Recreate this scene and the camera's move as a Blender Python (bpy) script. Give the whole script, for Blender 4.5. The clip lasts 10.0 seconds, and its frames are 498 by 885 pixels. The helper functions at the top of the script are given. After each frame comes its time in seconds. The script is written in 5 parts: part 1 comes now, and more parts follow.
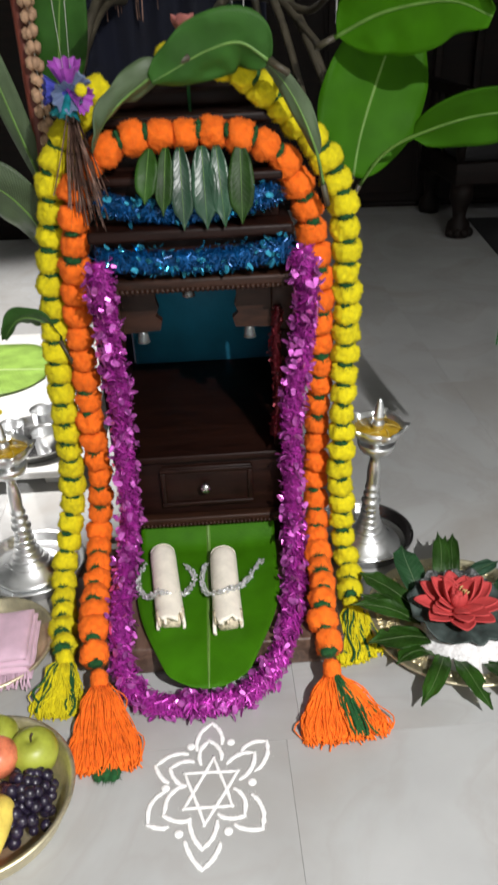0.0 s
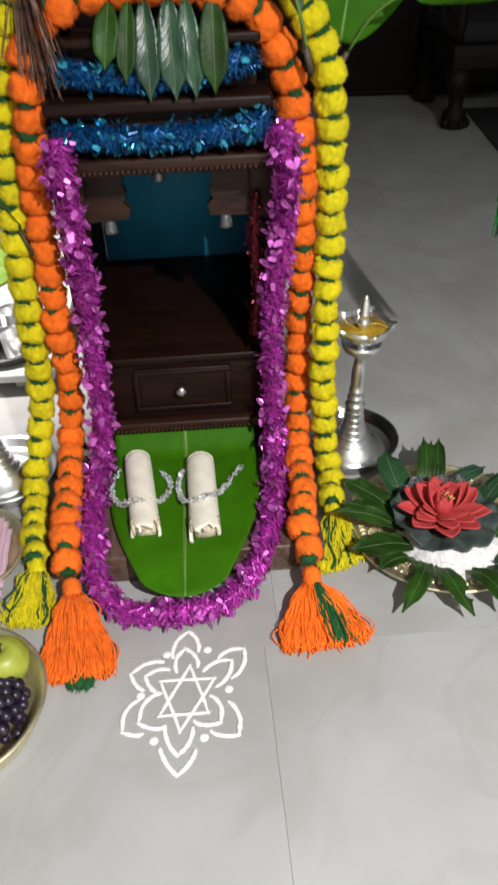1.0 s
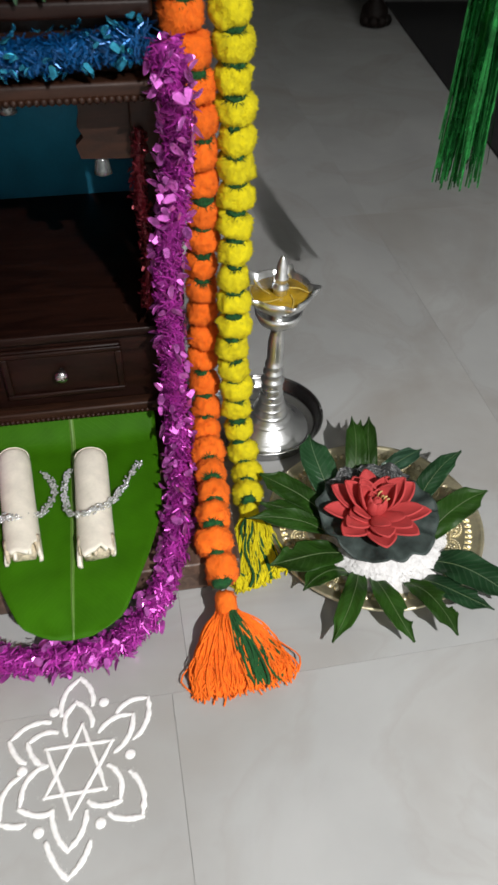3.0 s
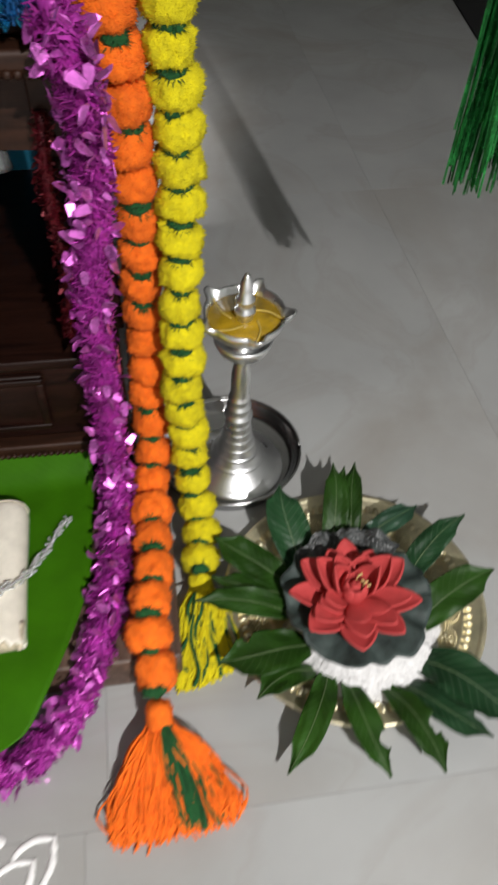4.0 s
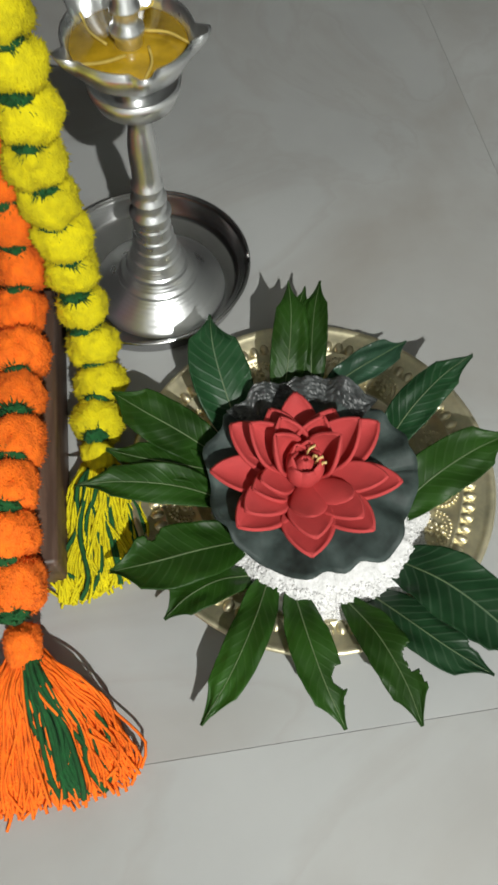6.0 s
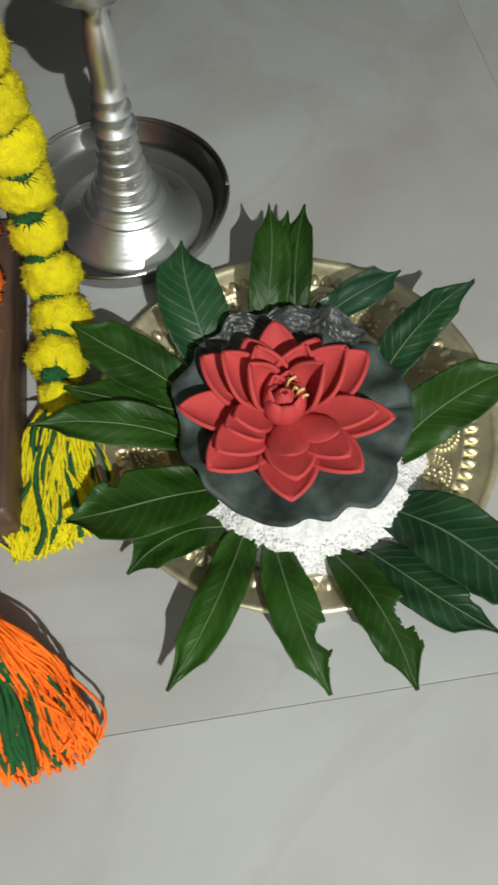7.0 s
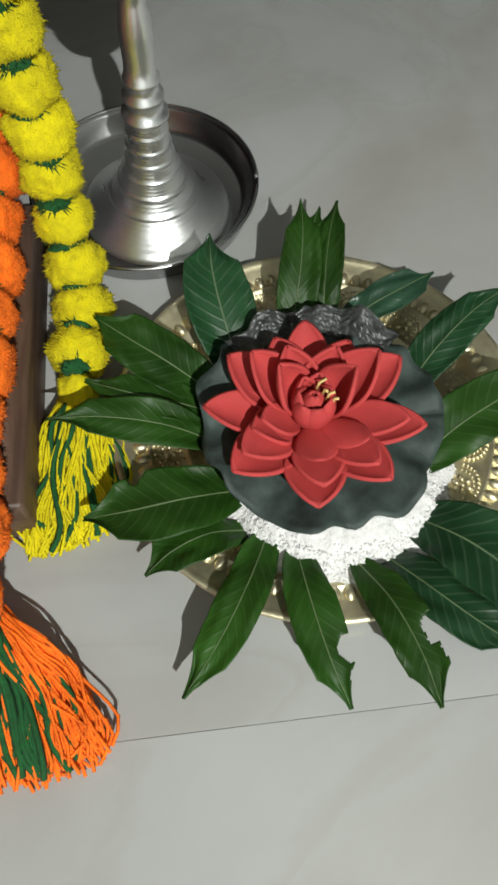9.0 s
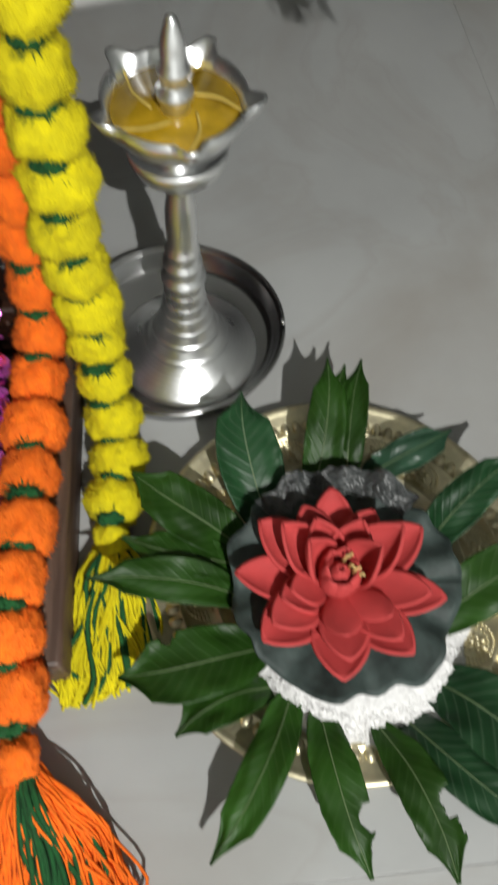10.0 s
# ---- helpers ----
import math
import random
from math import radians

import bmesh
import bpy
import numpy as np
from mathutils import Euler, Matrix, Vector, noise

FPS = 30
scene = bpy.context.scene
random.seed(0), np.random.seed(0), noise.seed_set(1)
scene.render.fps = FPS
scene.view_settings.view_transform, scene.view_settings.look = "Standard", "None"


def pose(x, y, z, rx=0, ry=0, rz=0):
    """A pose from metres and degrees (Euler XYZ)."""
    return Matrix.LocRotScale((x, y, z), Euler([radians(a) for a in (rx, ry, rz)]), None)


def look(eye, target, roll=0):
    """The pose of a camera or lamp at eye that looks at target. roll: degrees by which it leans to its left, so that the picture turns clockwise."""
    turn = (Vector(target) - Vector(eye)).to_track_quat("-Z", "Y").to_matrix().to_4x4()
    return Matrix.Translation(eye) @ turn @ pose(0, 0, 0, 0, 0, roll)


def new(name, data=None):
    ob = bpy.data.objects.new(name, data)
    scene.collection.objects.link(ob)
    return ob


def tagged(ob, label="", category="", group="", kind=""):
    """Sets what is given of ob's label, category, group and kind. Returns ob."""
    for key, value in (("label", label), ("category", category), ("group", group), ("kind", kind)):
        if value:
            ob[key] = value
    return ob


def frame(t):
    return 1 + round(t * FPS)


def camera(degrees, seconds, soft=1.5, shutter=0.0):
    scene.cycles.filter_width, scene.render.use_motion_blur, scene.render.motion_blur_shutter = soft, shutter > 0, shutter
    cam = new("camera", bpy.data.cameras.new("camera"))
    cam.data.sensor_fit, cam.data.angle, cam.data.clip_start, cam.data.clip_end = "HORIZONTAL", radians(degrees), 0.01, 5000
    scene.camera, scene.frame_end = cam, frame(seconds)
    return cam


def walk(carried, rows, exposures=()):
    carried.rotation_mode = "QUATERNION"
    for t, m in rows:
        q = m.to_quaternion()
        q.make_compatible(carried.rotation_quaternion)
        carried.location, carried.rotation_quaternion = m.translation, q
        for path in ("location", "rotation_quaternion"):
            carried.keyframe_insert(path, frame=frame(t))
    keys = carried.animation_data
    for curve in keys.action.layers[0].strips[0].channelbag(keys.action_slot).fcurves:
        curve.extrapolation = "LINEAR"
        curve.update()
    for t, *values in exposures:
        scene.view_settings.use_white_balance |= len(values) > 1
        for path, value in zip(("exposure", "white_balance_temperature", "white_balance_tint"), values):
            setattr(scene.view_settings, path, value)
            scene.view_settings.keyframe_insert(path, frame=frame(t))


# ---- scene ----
cam = camera(36.6, 10.0, soft=2.8, shutter=0.5)
PATH = [
    (0, (0.1, 0.253, 0.974), (0.037, 1.987, -0.021), -2.5),
    (0.5, (0.105, 0.276, 0.951), (0.051, 1.948, -0.145), -2.4),
    (1, (0.115, 0.306, 0.927), (0.078, 1.907, -0.271), -2.2),
    (1.5, (0.11, 0.352, 0.915), (0.106, 1.894, -0.358), -1.5),
    (2, (0.096, 0.417, 0.91), (0.156, 1.949, -0.375), -0.0),
    (2.5, (0.108, 0.467, 0.894), (0.288, 1.953, -0.433), 1.7),
    (2.7, (0.122, 0.495, 0.894), (0.307, 1.968, -0.447), 1.4),
    (3.8, (0.228, 0.754, 0.86), (0.306, 2.076, -0.638), -0.7),
    (4, (0.242, 0.804, 0.84), (0.369, 2.136, -0.647), 2.0),
    (4.1, (0.246, 0.84, 0.832), (0.379, 2.151, -0.672), 3.0),
    (4.5, (0.255, 0.984, 0.791), (0.379, 2.165, -0.819), 3.2),
    (5, (0.3, 0.994, 0.683), (0.364, 2.004, -1.041), 1.7),
    (5.5, (0.335, 0.978, 0.647), (0.426, 1.948, -1.1), 1.9),
    (5.7, (0.352, 0.981, 0.641), (0.399, 1.944, -1.111), -0.8),
    (6.8, (0.356, 0.969, 0.551), (0.421, 1.927, -1.203), -0.4),
    (7, (0.376, 0.975, 0.542), (0.411, 1.911, -1.225), -1.9),
    (7.5, (0.387, 0.974, 0.526), (0.419, 1.919, -1.237), -2.0),
    (8, (0.403, 0.977, 0.519), (0.423, 1.901, -1.255), -2.5),
    (8.5, (0.394, 0.975, 0.528), (0.413, 1.908, -1.241), -2.2),
    (9, (0.36, 0.989, 0.531), (0.389, 1.908, -1.244), -0.1),
    (9.5, (0.365, 1.011, 0.549), (0.386, 1.952, -1.215), -0.3),
    (10, (0.336, 1.06, 0.604), (0.376, 2.056, -1.13), 1.9),
]
EXPOSURES = [(0, 0.05, 6550, 12.5), (1.5, -0.03, 6600, 12), (2.5, -0.04, 6550, 12), (4, -0.14, 6600, 12), (5, -0.12, 6600, 10), (7, -0.11, 6600, 4), (9.5, -0.1, 6600, 4), (10, -0.12, 6600, 8)]
walk(cam, [(t, look(eye, target, roll)) for t, eye, target, roll in PATH], EXPOSURES)

# ---------- light ----------
world = bpy.data.worlds.new("room_dark")
world.use_nodes = True
world.node_tree.nodes["Background"].inputs[0].default_value = (0.6, 0.65, 0.7, 1)
world.node_tree.nodes["Background"].inputs[1].default_value = 0.006
scene.world = world


def lamp_area(name, eye, target, size, watts, colour):
    data = bpy.data.lights.new(name, "AREA")
    data.shape, data.size, data.energy, data.color = "DISK", size, watts, colour
    ob = new(name, data)
    ob.matrix_world = look(eye, target)
    return ob


lamp_area("ceiling_lamp_light", (0.97, -0.74, 2.18), (0.92, -1.33, 0.0), 0.045, 203, (1.0, 0.995, 0.98))
# spot added to whiten the left floor and board; no such fixture is known
spot = bpy.data.lights.new("downlight_light", "SPOT")
spot.energy, spot.spot_size, spot.spot_blend, spot.shadow_soft_size = 800, radians(46), 0.45, 0.06
spot.color = (1.0, 0.98, 0.95)
new("downlight_light", spot).matrix_world = look((-1.5, 1.6, 2.75), (-0.95, 2.4, 0))


# ---------- materials ----------
def mat(name, base, rough=0.6, metal=0.0, vary=0.15, scale=30.0, bump=0.1, fine=200.0, spec=0.5, coat=0.0, trans=0.0,
        sheen=0.0, coords="Object", rough_vary=0.1, per_object=0.0, sub=0.0):
    m = bpy.data.materials.new(name)
    m.use_nodes = True
    nt = m.node_tree
    bs = nt.nodes["Principled BSDF"]
    tc = nt.nodes.new("ShaderNodeTexCoord")
    n1 = nt.nodes.new("ShaderNodeTexNoise")
    n1.inputs["Scale"].default_value, n1.inputs["Detail"].default_value = scale, 6
    n2 = nt.nodes.new("ShaderNodeTexNoise")
    n2.inputs["Scale"].default_value, n2.inputs["Detail"].default_value = fine, 4
    for n in (n1, n2):
        nt.links.new(tc.outputs[coords], n.inputs["Vector"])
    ramp = nt.nodes.new("ShaderNodeValToRGB")
    lo = tuple(max(0, c * (1 - vary * 1.6)) for c in base)
    hi = tuple(min(1, c * (1 + vary * 1.2)) for c in base)
    ramp.color_ramp.elements[0].position, ramp.color_ramp.elements[1].position = 0.3, 0.72
    ramp.color_ramp.elements[0].color, ramp.color_ramp.elements[1].color = (*lo, 1), (*hi, 1)
    mix = nt.nodes.new("ShaderNodeMath")
    mix.operation = "MULTIPLY_ADD"
    mix.inputs[1].default_value, mix.inputs[2].default_value = 0.3, -0.15
    nt.links.new(n2.outputs["Fac"], mix.inputs[0])
    add = nt.nodes.new("ShaderNodeMath")
    add.operation = "ADD"
    nt.links.new(n1.outputs["Fac"], add.inputs[0])
    nt.links.new(mix.outputs[0], add.inputs[1])
    nt.links.new(add.outputs[0], ramp.inputs[0])
    colour = ramp.outputs[0]
    if per_object:
        info = nt.nodes.new("ShaderNodeObjectInfo")
        hsv = nt.nodes.new("ShaderNodeHueSaturation")
        mr = nt.nodes.new("ShaderNodeMapRange")
        mr.inputs["To Min"].default_value, mr.inputs["To Max"].default_value = 1 - per_object, 1 + per_object
        nt.links.new(info.outputs["Random"], mr.inputs["Value"])
        nt.links.new(mr.outputs[0], hsv.inputs["Value"])
        nt.links.new(colour, hsv.inputs["Color"])
        colour = hsv.outputs[0]
    nt.links.new(colour, bs.inputs["Base Color"])
    rr = nt.nodes.new("ShaderNodeMapRange")
    rr.inputs["To Min"].default_value, rr.inputs["To Max"].default_value = max(0.02, rough - rough_vary), min(1, rough + rough_vary)
    nt.links.new(n1.outputs["Fac"], rr.inputs["Value"])
    nt.links.new(rr.outputs[0], bs.inputs["Roughness"])
    if bump:
        bp = nt.nodes.new("ShaderNodeBump")
        bp.inputs["Strength"].default_value, bp.inputs["Distance"].default_value = bump, 0.002
        nt.links.new(n2.outputs["Fac"], bp.inputs["Height"])
        nt.links.new(bp.outputs[0], bs.inputs["Normal"])
    bs.inputs["Metallic"].default_value = metal
    bs.inputs["Specular IOR Level"].default_value = spec
    bs.inputs["Coat Weight"].default_value = coat
    bs.inputs["Transmission Weight"].default_value = trans
    bs.inputs["Sheen Weight"].default_value = sheen
    if sub:
        bs.inputs["Subsurface Weight"].default_value = sub
        bs.inputs["Subsurface Radius"].default_value = (0.01, 0.01, 0.006)
    return m


def wood_mat(name, dark, light, rough, stretch=(6, 60, 60), spec=0.5):
    m = mat(name, light, rough, spec=spec, bump=0.12)
    nt = m.node_tree
    bs = nt.nodes["Principled BSDF"]
    tc = nt.nodes["Texture Coordinate"]
    mp = nt.nodes.new("ShaderNodeMapping")
    mp.inputs["Scale"].default_value = stretch
    nt.links.new(tc.outputs["Object"], mp.inputs["Vector"])
    n = nt.nodes.new("ShaderNodeTexNoise")
    n.inputs["Scale"].default_value, n.inputs["Detail"].default_value, n.inputs["Distortion"].default_value = 1.0, 8, 1.2
    nt.links.new(mp.outputs[0], n.inputs["Vector"])
    r = nt.nodes.new("ShaderNodeValToRGB")
    r.color_ramp.elements[0].position, r.color_ramp.elements[1].position = 0.35, 0.7
    r.color_ramp.elements[0].color, r.color_ramp.elements[1].color = (*dark, 1), (*light, 1)
    nt.links.new(n.outputs["Fac"], r.inputs[0])
    nt.links.new(r.outputs[0], bs.inputs["Base Color"])
    return m


def leaf_mat(name, base, rib, veins, rough=0.4, thin=0.25, strength=0.35, vein_mix=0.35, blotch=0.25, spec=0.4):
    """A leaf with a pale midrib along the middle (v = 0.5) and side veins."""
    m = bpy.data.materials.new(name)
    m.use_nodes = True
    nt = m.node_tree
    bs = nt.nodes["Principled BSDF"]
    uv = nt.nodes.new("ShaderNodeUVMap")
    sep = nt.nodes.new("ShaderNodeSeparateXYZ")
    nt.links.new(uv.outputs[0], sep.inputs[0])

    def math_node(op, a, b=None):
        n = nt.nodes.new("ShaderNodeMath")
        n.operation = op
        for i, v in enumerate((a, b)):
            if v is None:
                continue
            if isinstance(v, (int, float)):
                n.inputs[i].default_value = v
            else:
                nt.links.new(v, n.inputs[i])
        return n.outputs[0]

    off = math_node("ABSOLUTE", math_node("SUBTRACT", sep.outputs[1], 0.5))
    phase = math_node("SUBTRACT", math_node("MULTIPLY", sep.outputs[0], veins), math_node("MULTIPLY", off, veins * 0.35))
    wob = nt.nodes.new("ShaderNodeTexNoise")
    wob.inputs["Scale"].default_value = 40
    wtc = nt.nodes.new("ShaderNodeTexCoord")
    nt.links.new(wtc.outputs["Object"], wob.inputs["Vector"])
    phase = math_node("ADD", phase, math_node("MULTIPLY", wob.outputs["Fac"], 0.4))
    wave = math_node("POWER", math_node("ABSOLUTE", math_node("SINE", math_node("MULTIPLY", phase, math.pi))), 18.0)
    tc = nt.nodes.new("ShaderNodeTexCoord")
    no = nt.nodes.new("ShaderNodeTexNoise")
    no.inputs["Scale"].default_value, no.inputs["Detail"].default_value = 25, 5
    nt.links.new(tc.outputs["Object"], no.inputs["Vector"])
    ramp = nt.nodes.new("ShaderNodeValToRGB")
    ramp.color_ramp.elements[0].position, ramp.color_ramp.elements[1].position = 0.3, 0.75
    ramp.color_ramp.elements[0].color = (*[c * (1 - blotch) for c in base], 1)
    ramp.color_ramp.elements[1].color = (*[c * (1 + blotch) for c in base], 1)
    nt.links.new(no.outputs["Fac"], ramp.inputs[0])
    info = nt.nodes.new("ShaderNodeObjectInfo")
    hsv = nt.nodes.new("ShaderNodeHueSaturation")
    mr = nt.nodes.new("ShaderNodeMapRange")
    mr.inputs["To Min"].default_value, mr.inputs["To Max"].default_value = 0.75, 1.25
    nt.links.new(info.outputs["Random"], mr.inputs["Value"])
    nt.links.new(mr.outputs[0], hsv.inputs["Value"])
    nt.links.new(ramp.outputs[0], hsv.inputs["Color"])

    def mixed(fac, a, b):
        n = nt.nodes.new("ShaderNodeMix")
        n.data_type = "RGBA"
        nt.links.new(fac, n.inputs[0])
        nt.links.new(a, n.inputs[6])
        n.inputs[7].default_value = (*b, 1)
        return n.outputs[2]

    c1 = mixed(math_node("MULTIPLY", wave, vein_mix), hsv.outputs[0], tuple(0.5 * (a + b) for a, b in zip(base, rib)))
    ribm = math_node("LESS_THAN", off, 0.014)
    c2 = mixed(math_node("MULTIPLY", ribm, 0.8), c1, rib)
    nt.links.new(c2, bs.inputs["Base Color"])
    bp = nt.nodes.new("ShaderNodeBump")
    bp.inputs["Strength"].default_value, bp.inputs["Distance"].default_value = strength, 0.002
    nt.links.new(math_node("ADD", wave, math_node("MULTIPLY", ribm, -2.0)), bp.inputs["Height"])
    nt.links.new(bp.outputs[0], bs.inputs["Normal"])
    bs.inputs["Roughness"].default_value = rough
    bs.inputs["Specular IOR Level"].default_value = spec
    return m


M_TILE = mat("vitrified_tile", (0.395, 0.402, 0.398), 0.22, vary=0.07, scale=3.0, bump=0.01, fine=9.0, rough_vary=0.06, coords="Object")
nt = M_TILE.node_tree
vein = nt.nodes.new("ShaderNodeTexNoise")
vein.inputs["Scale"].default_value, vein.inputs["Detail"].default_value, vein.inputs["Distortion"].default_value = 2.2, 7, 1.6
info = nt.nodes.new("ShaderNodeObjectInfo")
shift = nt.nodes.new("ShaderNodeVectorMath")
shift.operation = "ADD"
nt.links.new(nt.nodes["Texture Coordinate"].outputs["Object"], shift.inputs[0])
nt.links.new(info.outputs["Location"], shift.inputs[1])
nt.links.new(shift.outputs[0], vein.inputs["Vector"])
line = nt.nodes.new("ShaderNodeValToRGB")
for e, (p, v) in zip([line.color_ramp.elements[0], line.color_ramp.elements[1], line.color_ramp.elements.new(0.5), line.color_ramp.elements.new(0.55)], ((0.455, 0.0), (0.60, 0.0), (0.50, 0.17), (0.515, 0.08))):
    e.position, e.color = p, (v, v, v, 1)
nt.links.new(vein.outputs["Fac"], line.inputs[0])
tint = nt.nodes.new("ShaderNodeMix")
tint.data_type = "RGBA"
tint.inputs[7].default_value = (0.25, 0.215, 0.175, 1)
nt.links.new(line.outputs[0], tint.inputs[0])
old = nt.nodes["Principled BSDF"].inputs["Base Color"].links[0].from_socket
nt.links.new(old, tint.inputs[6])
nt.links.new(tint.outputs[2], nt.nodes["Principled BSDF"].inputs["Base Color"])
M_GROUT = mat("dark_joint", (0.30, 0.295, 0.285), 0.9, vary=0.55, scale=9)
# unseen walls: south one pale to brighten the metal, others dark to cut bounce
M_WALL_BOUNCE = mat("bounce_wall_tone", (0.60, 0.61, 0.60), 0.8, vary=0.05, scale=4)
M_WALL = mat("low_bounce_wall_tone", (0.30, 0.31, 0.30), 0.8, vary=0.06, scale=4)
M_CEIL = mat("ceiling_paint", (0.72, 0.72, 0.70), 0.9, vary=0.04, scale=4)
M_WOOD = wood_mat("dark_teak", (0.008, 0.0027, 0.0018), (0.021, 0.007, 0.0042), 0.45, (7, 55, 55), spec=0.18)
M_WOODB = wood_mat("warm_teak", (0.016, 0.006, 0.003), (0.040, 0.015, 0.0075), 0.5, (9, 60, 60), spec=0.25)
M_PLANK = wood_mat("plank_wood", (0.06, 0.033, 0.022), (0.14, 0.085, 0.06), 0.5, (60, 7, 60))
M_SOFA = wood_mat("black_brown_wood", (0.004, 0.0025, 0.002), (0.011, 0.0055, 0.004), 0.6, (7, 40, 40), spec=0.2)
M_BLUEPAINT = mat("blue_panel_paint", (0.03, 0.31, 0.50), 0.6, vary=0.12, scale=12)
M_BLUEWALL = mat("dark_blue_cloth", (0.003, 0.005, 0.017), 0.9, vary=0.2, scale=10)
M_DARKMAT = mat("black_floor_rug", (0.012, 0.012, 0.013), 0.9, vary=0.3, scale=60, bump=0.4)
M_ORANGE = mat("orange_yarn", (0.95, 0.165, 0.006), 0.9, vary=0.12, scale=120, bump=0.7, fine=650, per_object=0.07, sub=0.0)
M_YELLOW = mat("yellow_yarn", (0.70, 0.60, 0.003), 0.9, vary=0.12, scale=120, bump=0.7, fine=650, per_object=0.07)
M_GREENYARN = mat("green_yarn", (0.005, 0.075, 0.015), 0.9, vary=0.2, scale=200, bump=0.3, fine=900)
M_PURPLE = mat("purple_foil", (0.43, 0.036, 0.36), 0.36, metal=0.35, vary=0.35, scale=60, bump=0.0, spec=0.45)
M_PURPLE_L = mat("purple_foil_leaf", (0.72, 0.17, 0.66), 0.30, metal=0.7, vary=0.3, scale=50, bump=0.0)
M_BLUE = mat("blue_foil", (0.002, 0.080, 0.25), 0.3, metal=0.4, vary=0.4, scale=60, bump=0.0, spec=0.35)
M_BLUE_L = mat("blue_foil_leaf", (0.055, 0.44, 0.67), 0.2, metal=0.85, vary=0.3, scale=50, bump=0.0)
M_REDFOIL = mat("dark_red_foil", (0.13, 0.010, 0.018), 0.3, metal=0.6, vary=0.4, scale=60, bump=0.0)
M_FILM = mat("crinkled_grey_film", (0.055, 0.06, 0.06), 0.4, vary=0.4, scale=60, bump=0.6, fine=160, spec=0.5)
M_GREENF = mat("green_foil", (0.015, 0.20, 0.04), 0.25, metal=0.7, vary=0.4, scale=60, bump=0.0)
M_SILVERF = mat("silver_foil", (0.75, 0.75, 0.74), 0.2, metal=0.9, vary=0.2, scale=60, bump=0.0)
M_COPPERF = mat("brown_foil", (0.22, 0.13, 0.10), 0.3, metal=0.7, vary=0.4, scale=60, bump=0.0)
M_STEEL = mat("polished_steel", (0.93, 0.95, 0.96), 0.29, metal=0.95, vary=0.05, scale=14, bump=0.02, fine=60, rough_vary=0.06)
M_STEEL_D = mat("steel_tray", (0.55, 0.55, 0.55), 0.24, metal=1.0, vary=0.1, scale=9, bump=0.02, fine=80, rough_vary=0.08)
M_BRASS = mat("pale_brass", (0.78, 0.71, 0.49), 0.43, metal=0.9, vary=0.16, scale=20, bump=0.06, fine=160, rough_vary=0.1)
M_OIL = mat("lamp_oil", (0.42, 0.26, 0.015), 0.06, vary=0.2, scale=60, bump=0.0, coat=0.6)
M_WICK = mat("cotton_wick", (0.62, 0.46, 0.10), 0.8, vary=0.15)
M_RED = mat("red_foam", (0.50, 0.050, 0.050), 0.8, vary=0.07, scale=60, bump=0.06, fine=900)
M_STAMEN = mat("gold_stamen", (0.85, 0.62, 0.25), 0.4, vary=0.1)
M_PAD = mat("grey_green_lily_pad", (0.045, 0.063, 0.058), 0.6, vary=0.3, scale=30, bump=0.25, fine=120, spec=0.3)
M_SALT = mat("white_salt", (0.76, 0.755, 0.75), 0.8, vary=0.08, scale=260, bump=0.6, fine=500)
M_POWDER = mat("white_chalk_powder", (0.86, 0.86, 0.85), 0.95, vary=0.06, scale=150, bump=0.4, fine=500)
M_MANGO = leaf_mat("mango_leaf", (0.017, 0.056, 0.006), (0.11, 0.17, 0.07), 13, 0.45, strength=0.14, vein_mix=0.16, blotch=0.4, spec=0.22)
M_MANGO_B = leaf_mat("mango_leaf_bluish", (0.011, 0.043, 0.015), (0.12, 0.18, 0.12), 13, 0.42, strength=0.2, vein_mix=0.30, blotch=0.35, spec=0.26)
M_MANGO_P = leaf_mat("mango_leaf_pale", (0.022, 0.062, 0.034), (0.11, 0.19, 0.12), 11, 0.32, strength=0.12, vein_mix=0.06, blotch=0.35)
M_BANANA = leaf_mat("banana_leaf", (0.030, 0.120, 0.002), (0.15, 0.27, 0.05), 60, 0.55, spec=0.08, strength=0.10, vein_mix=0.07, blotch=0.14)
# ordinary green leaf, paled in its colour as if strongly lit
M_BANANA_LIT = leaf_mat("banana_leaf_strongly_lit", (0.19, 0.31, 0.055), (0.34, 0.44, 0.18), 40, 0.5, strength=0.2, vein_mix=0.2)
M_BANANA_D = leaf_mat("banana_leaf_dark", (0.026, 0.095, 0.012), (0.16, 0.25, 0.10), 60, 0.5, spec=0.2, strength=0.3, vein_mix=0.2)
M_BANANA_S = leaf_mat("banana_leaf_silvery", (0.07, 0.11, 0.05), (0.16, 0.22, 0.12), 50, 0.45, strength=0.3, vein_mix=0.25)
M_RIB_P = mat("pale_mango_midrib", (0.12, 0.17, 0.075), 0.5, vary=0.15, scale=40)
M_RIB = mat("leaf_midrib", (0.13, 0.26, 0.05), 0.5, vary=0.15, scale=40)
M_STALK = mat("banana_stalk", (0.07, 0.06, 0.038), 0.5, vary=0.2, scale=30)
M_TRUNK = mat("banana_trunk", (0.055, 0.034, 0.022), 0.6, vary=0.5, scale=14, bump=0.3, fine=60)
M_PITH = mat("banana_pith", (0.88, 0.83, 0.71), 0.6, vary=0.07, scale=45, bump=0.12, fine=250)
M_PITH_CUT = mat("torn_pith", (0.66, 0.57, 0.42), 0.8, vary=0.3, scale=150, bump=0.4)
M_GLASSBEAD = mat("silver_bead", (0.80, 0.82, 0.82), 0.18, metal=0.7, vary=0.1, scale=300, bump=0.0)
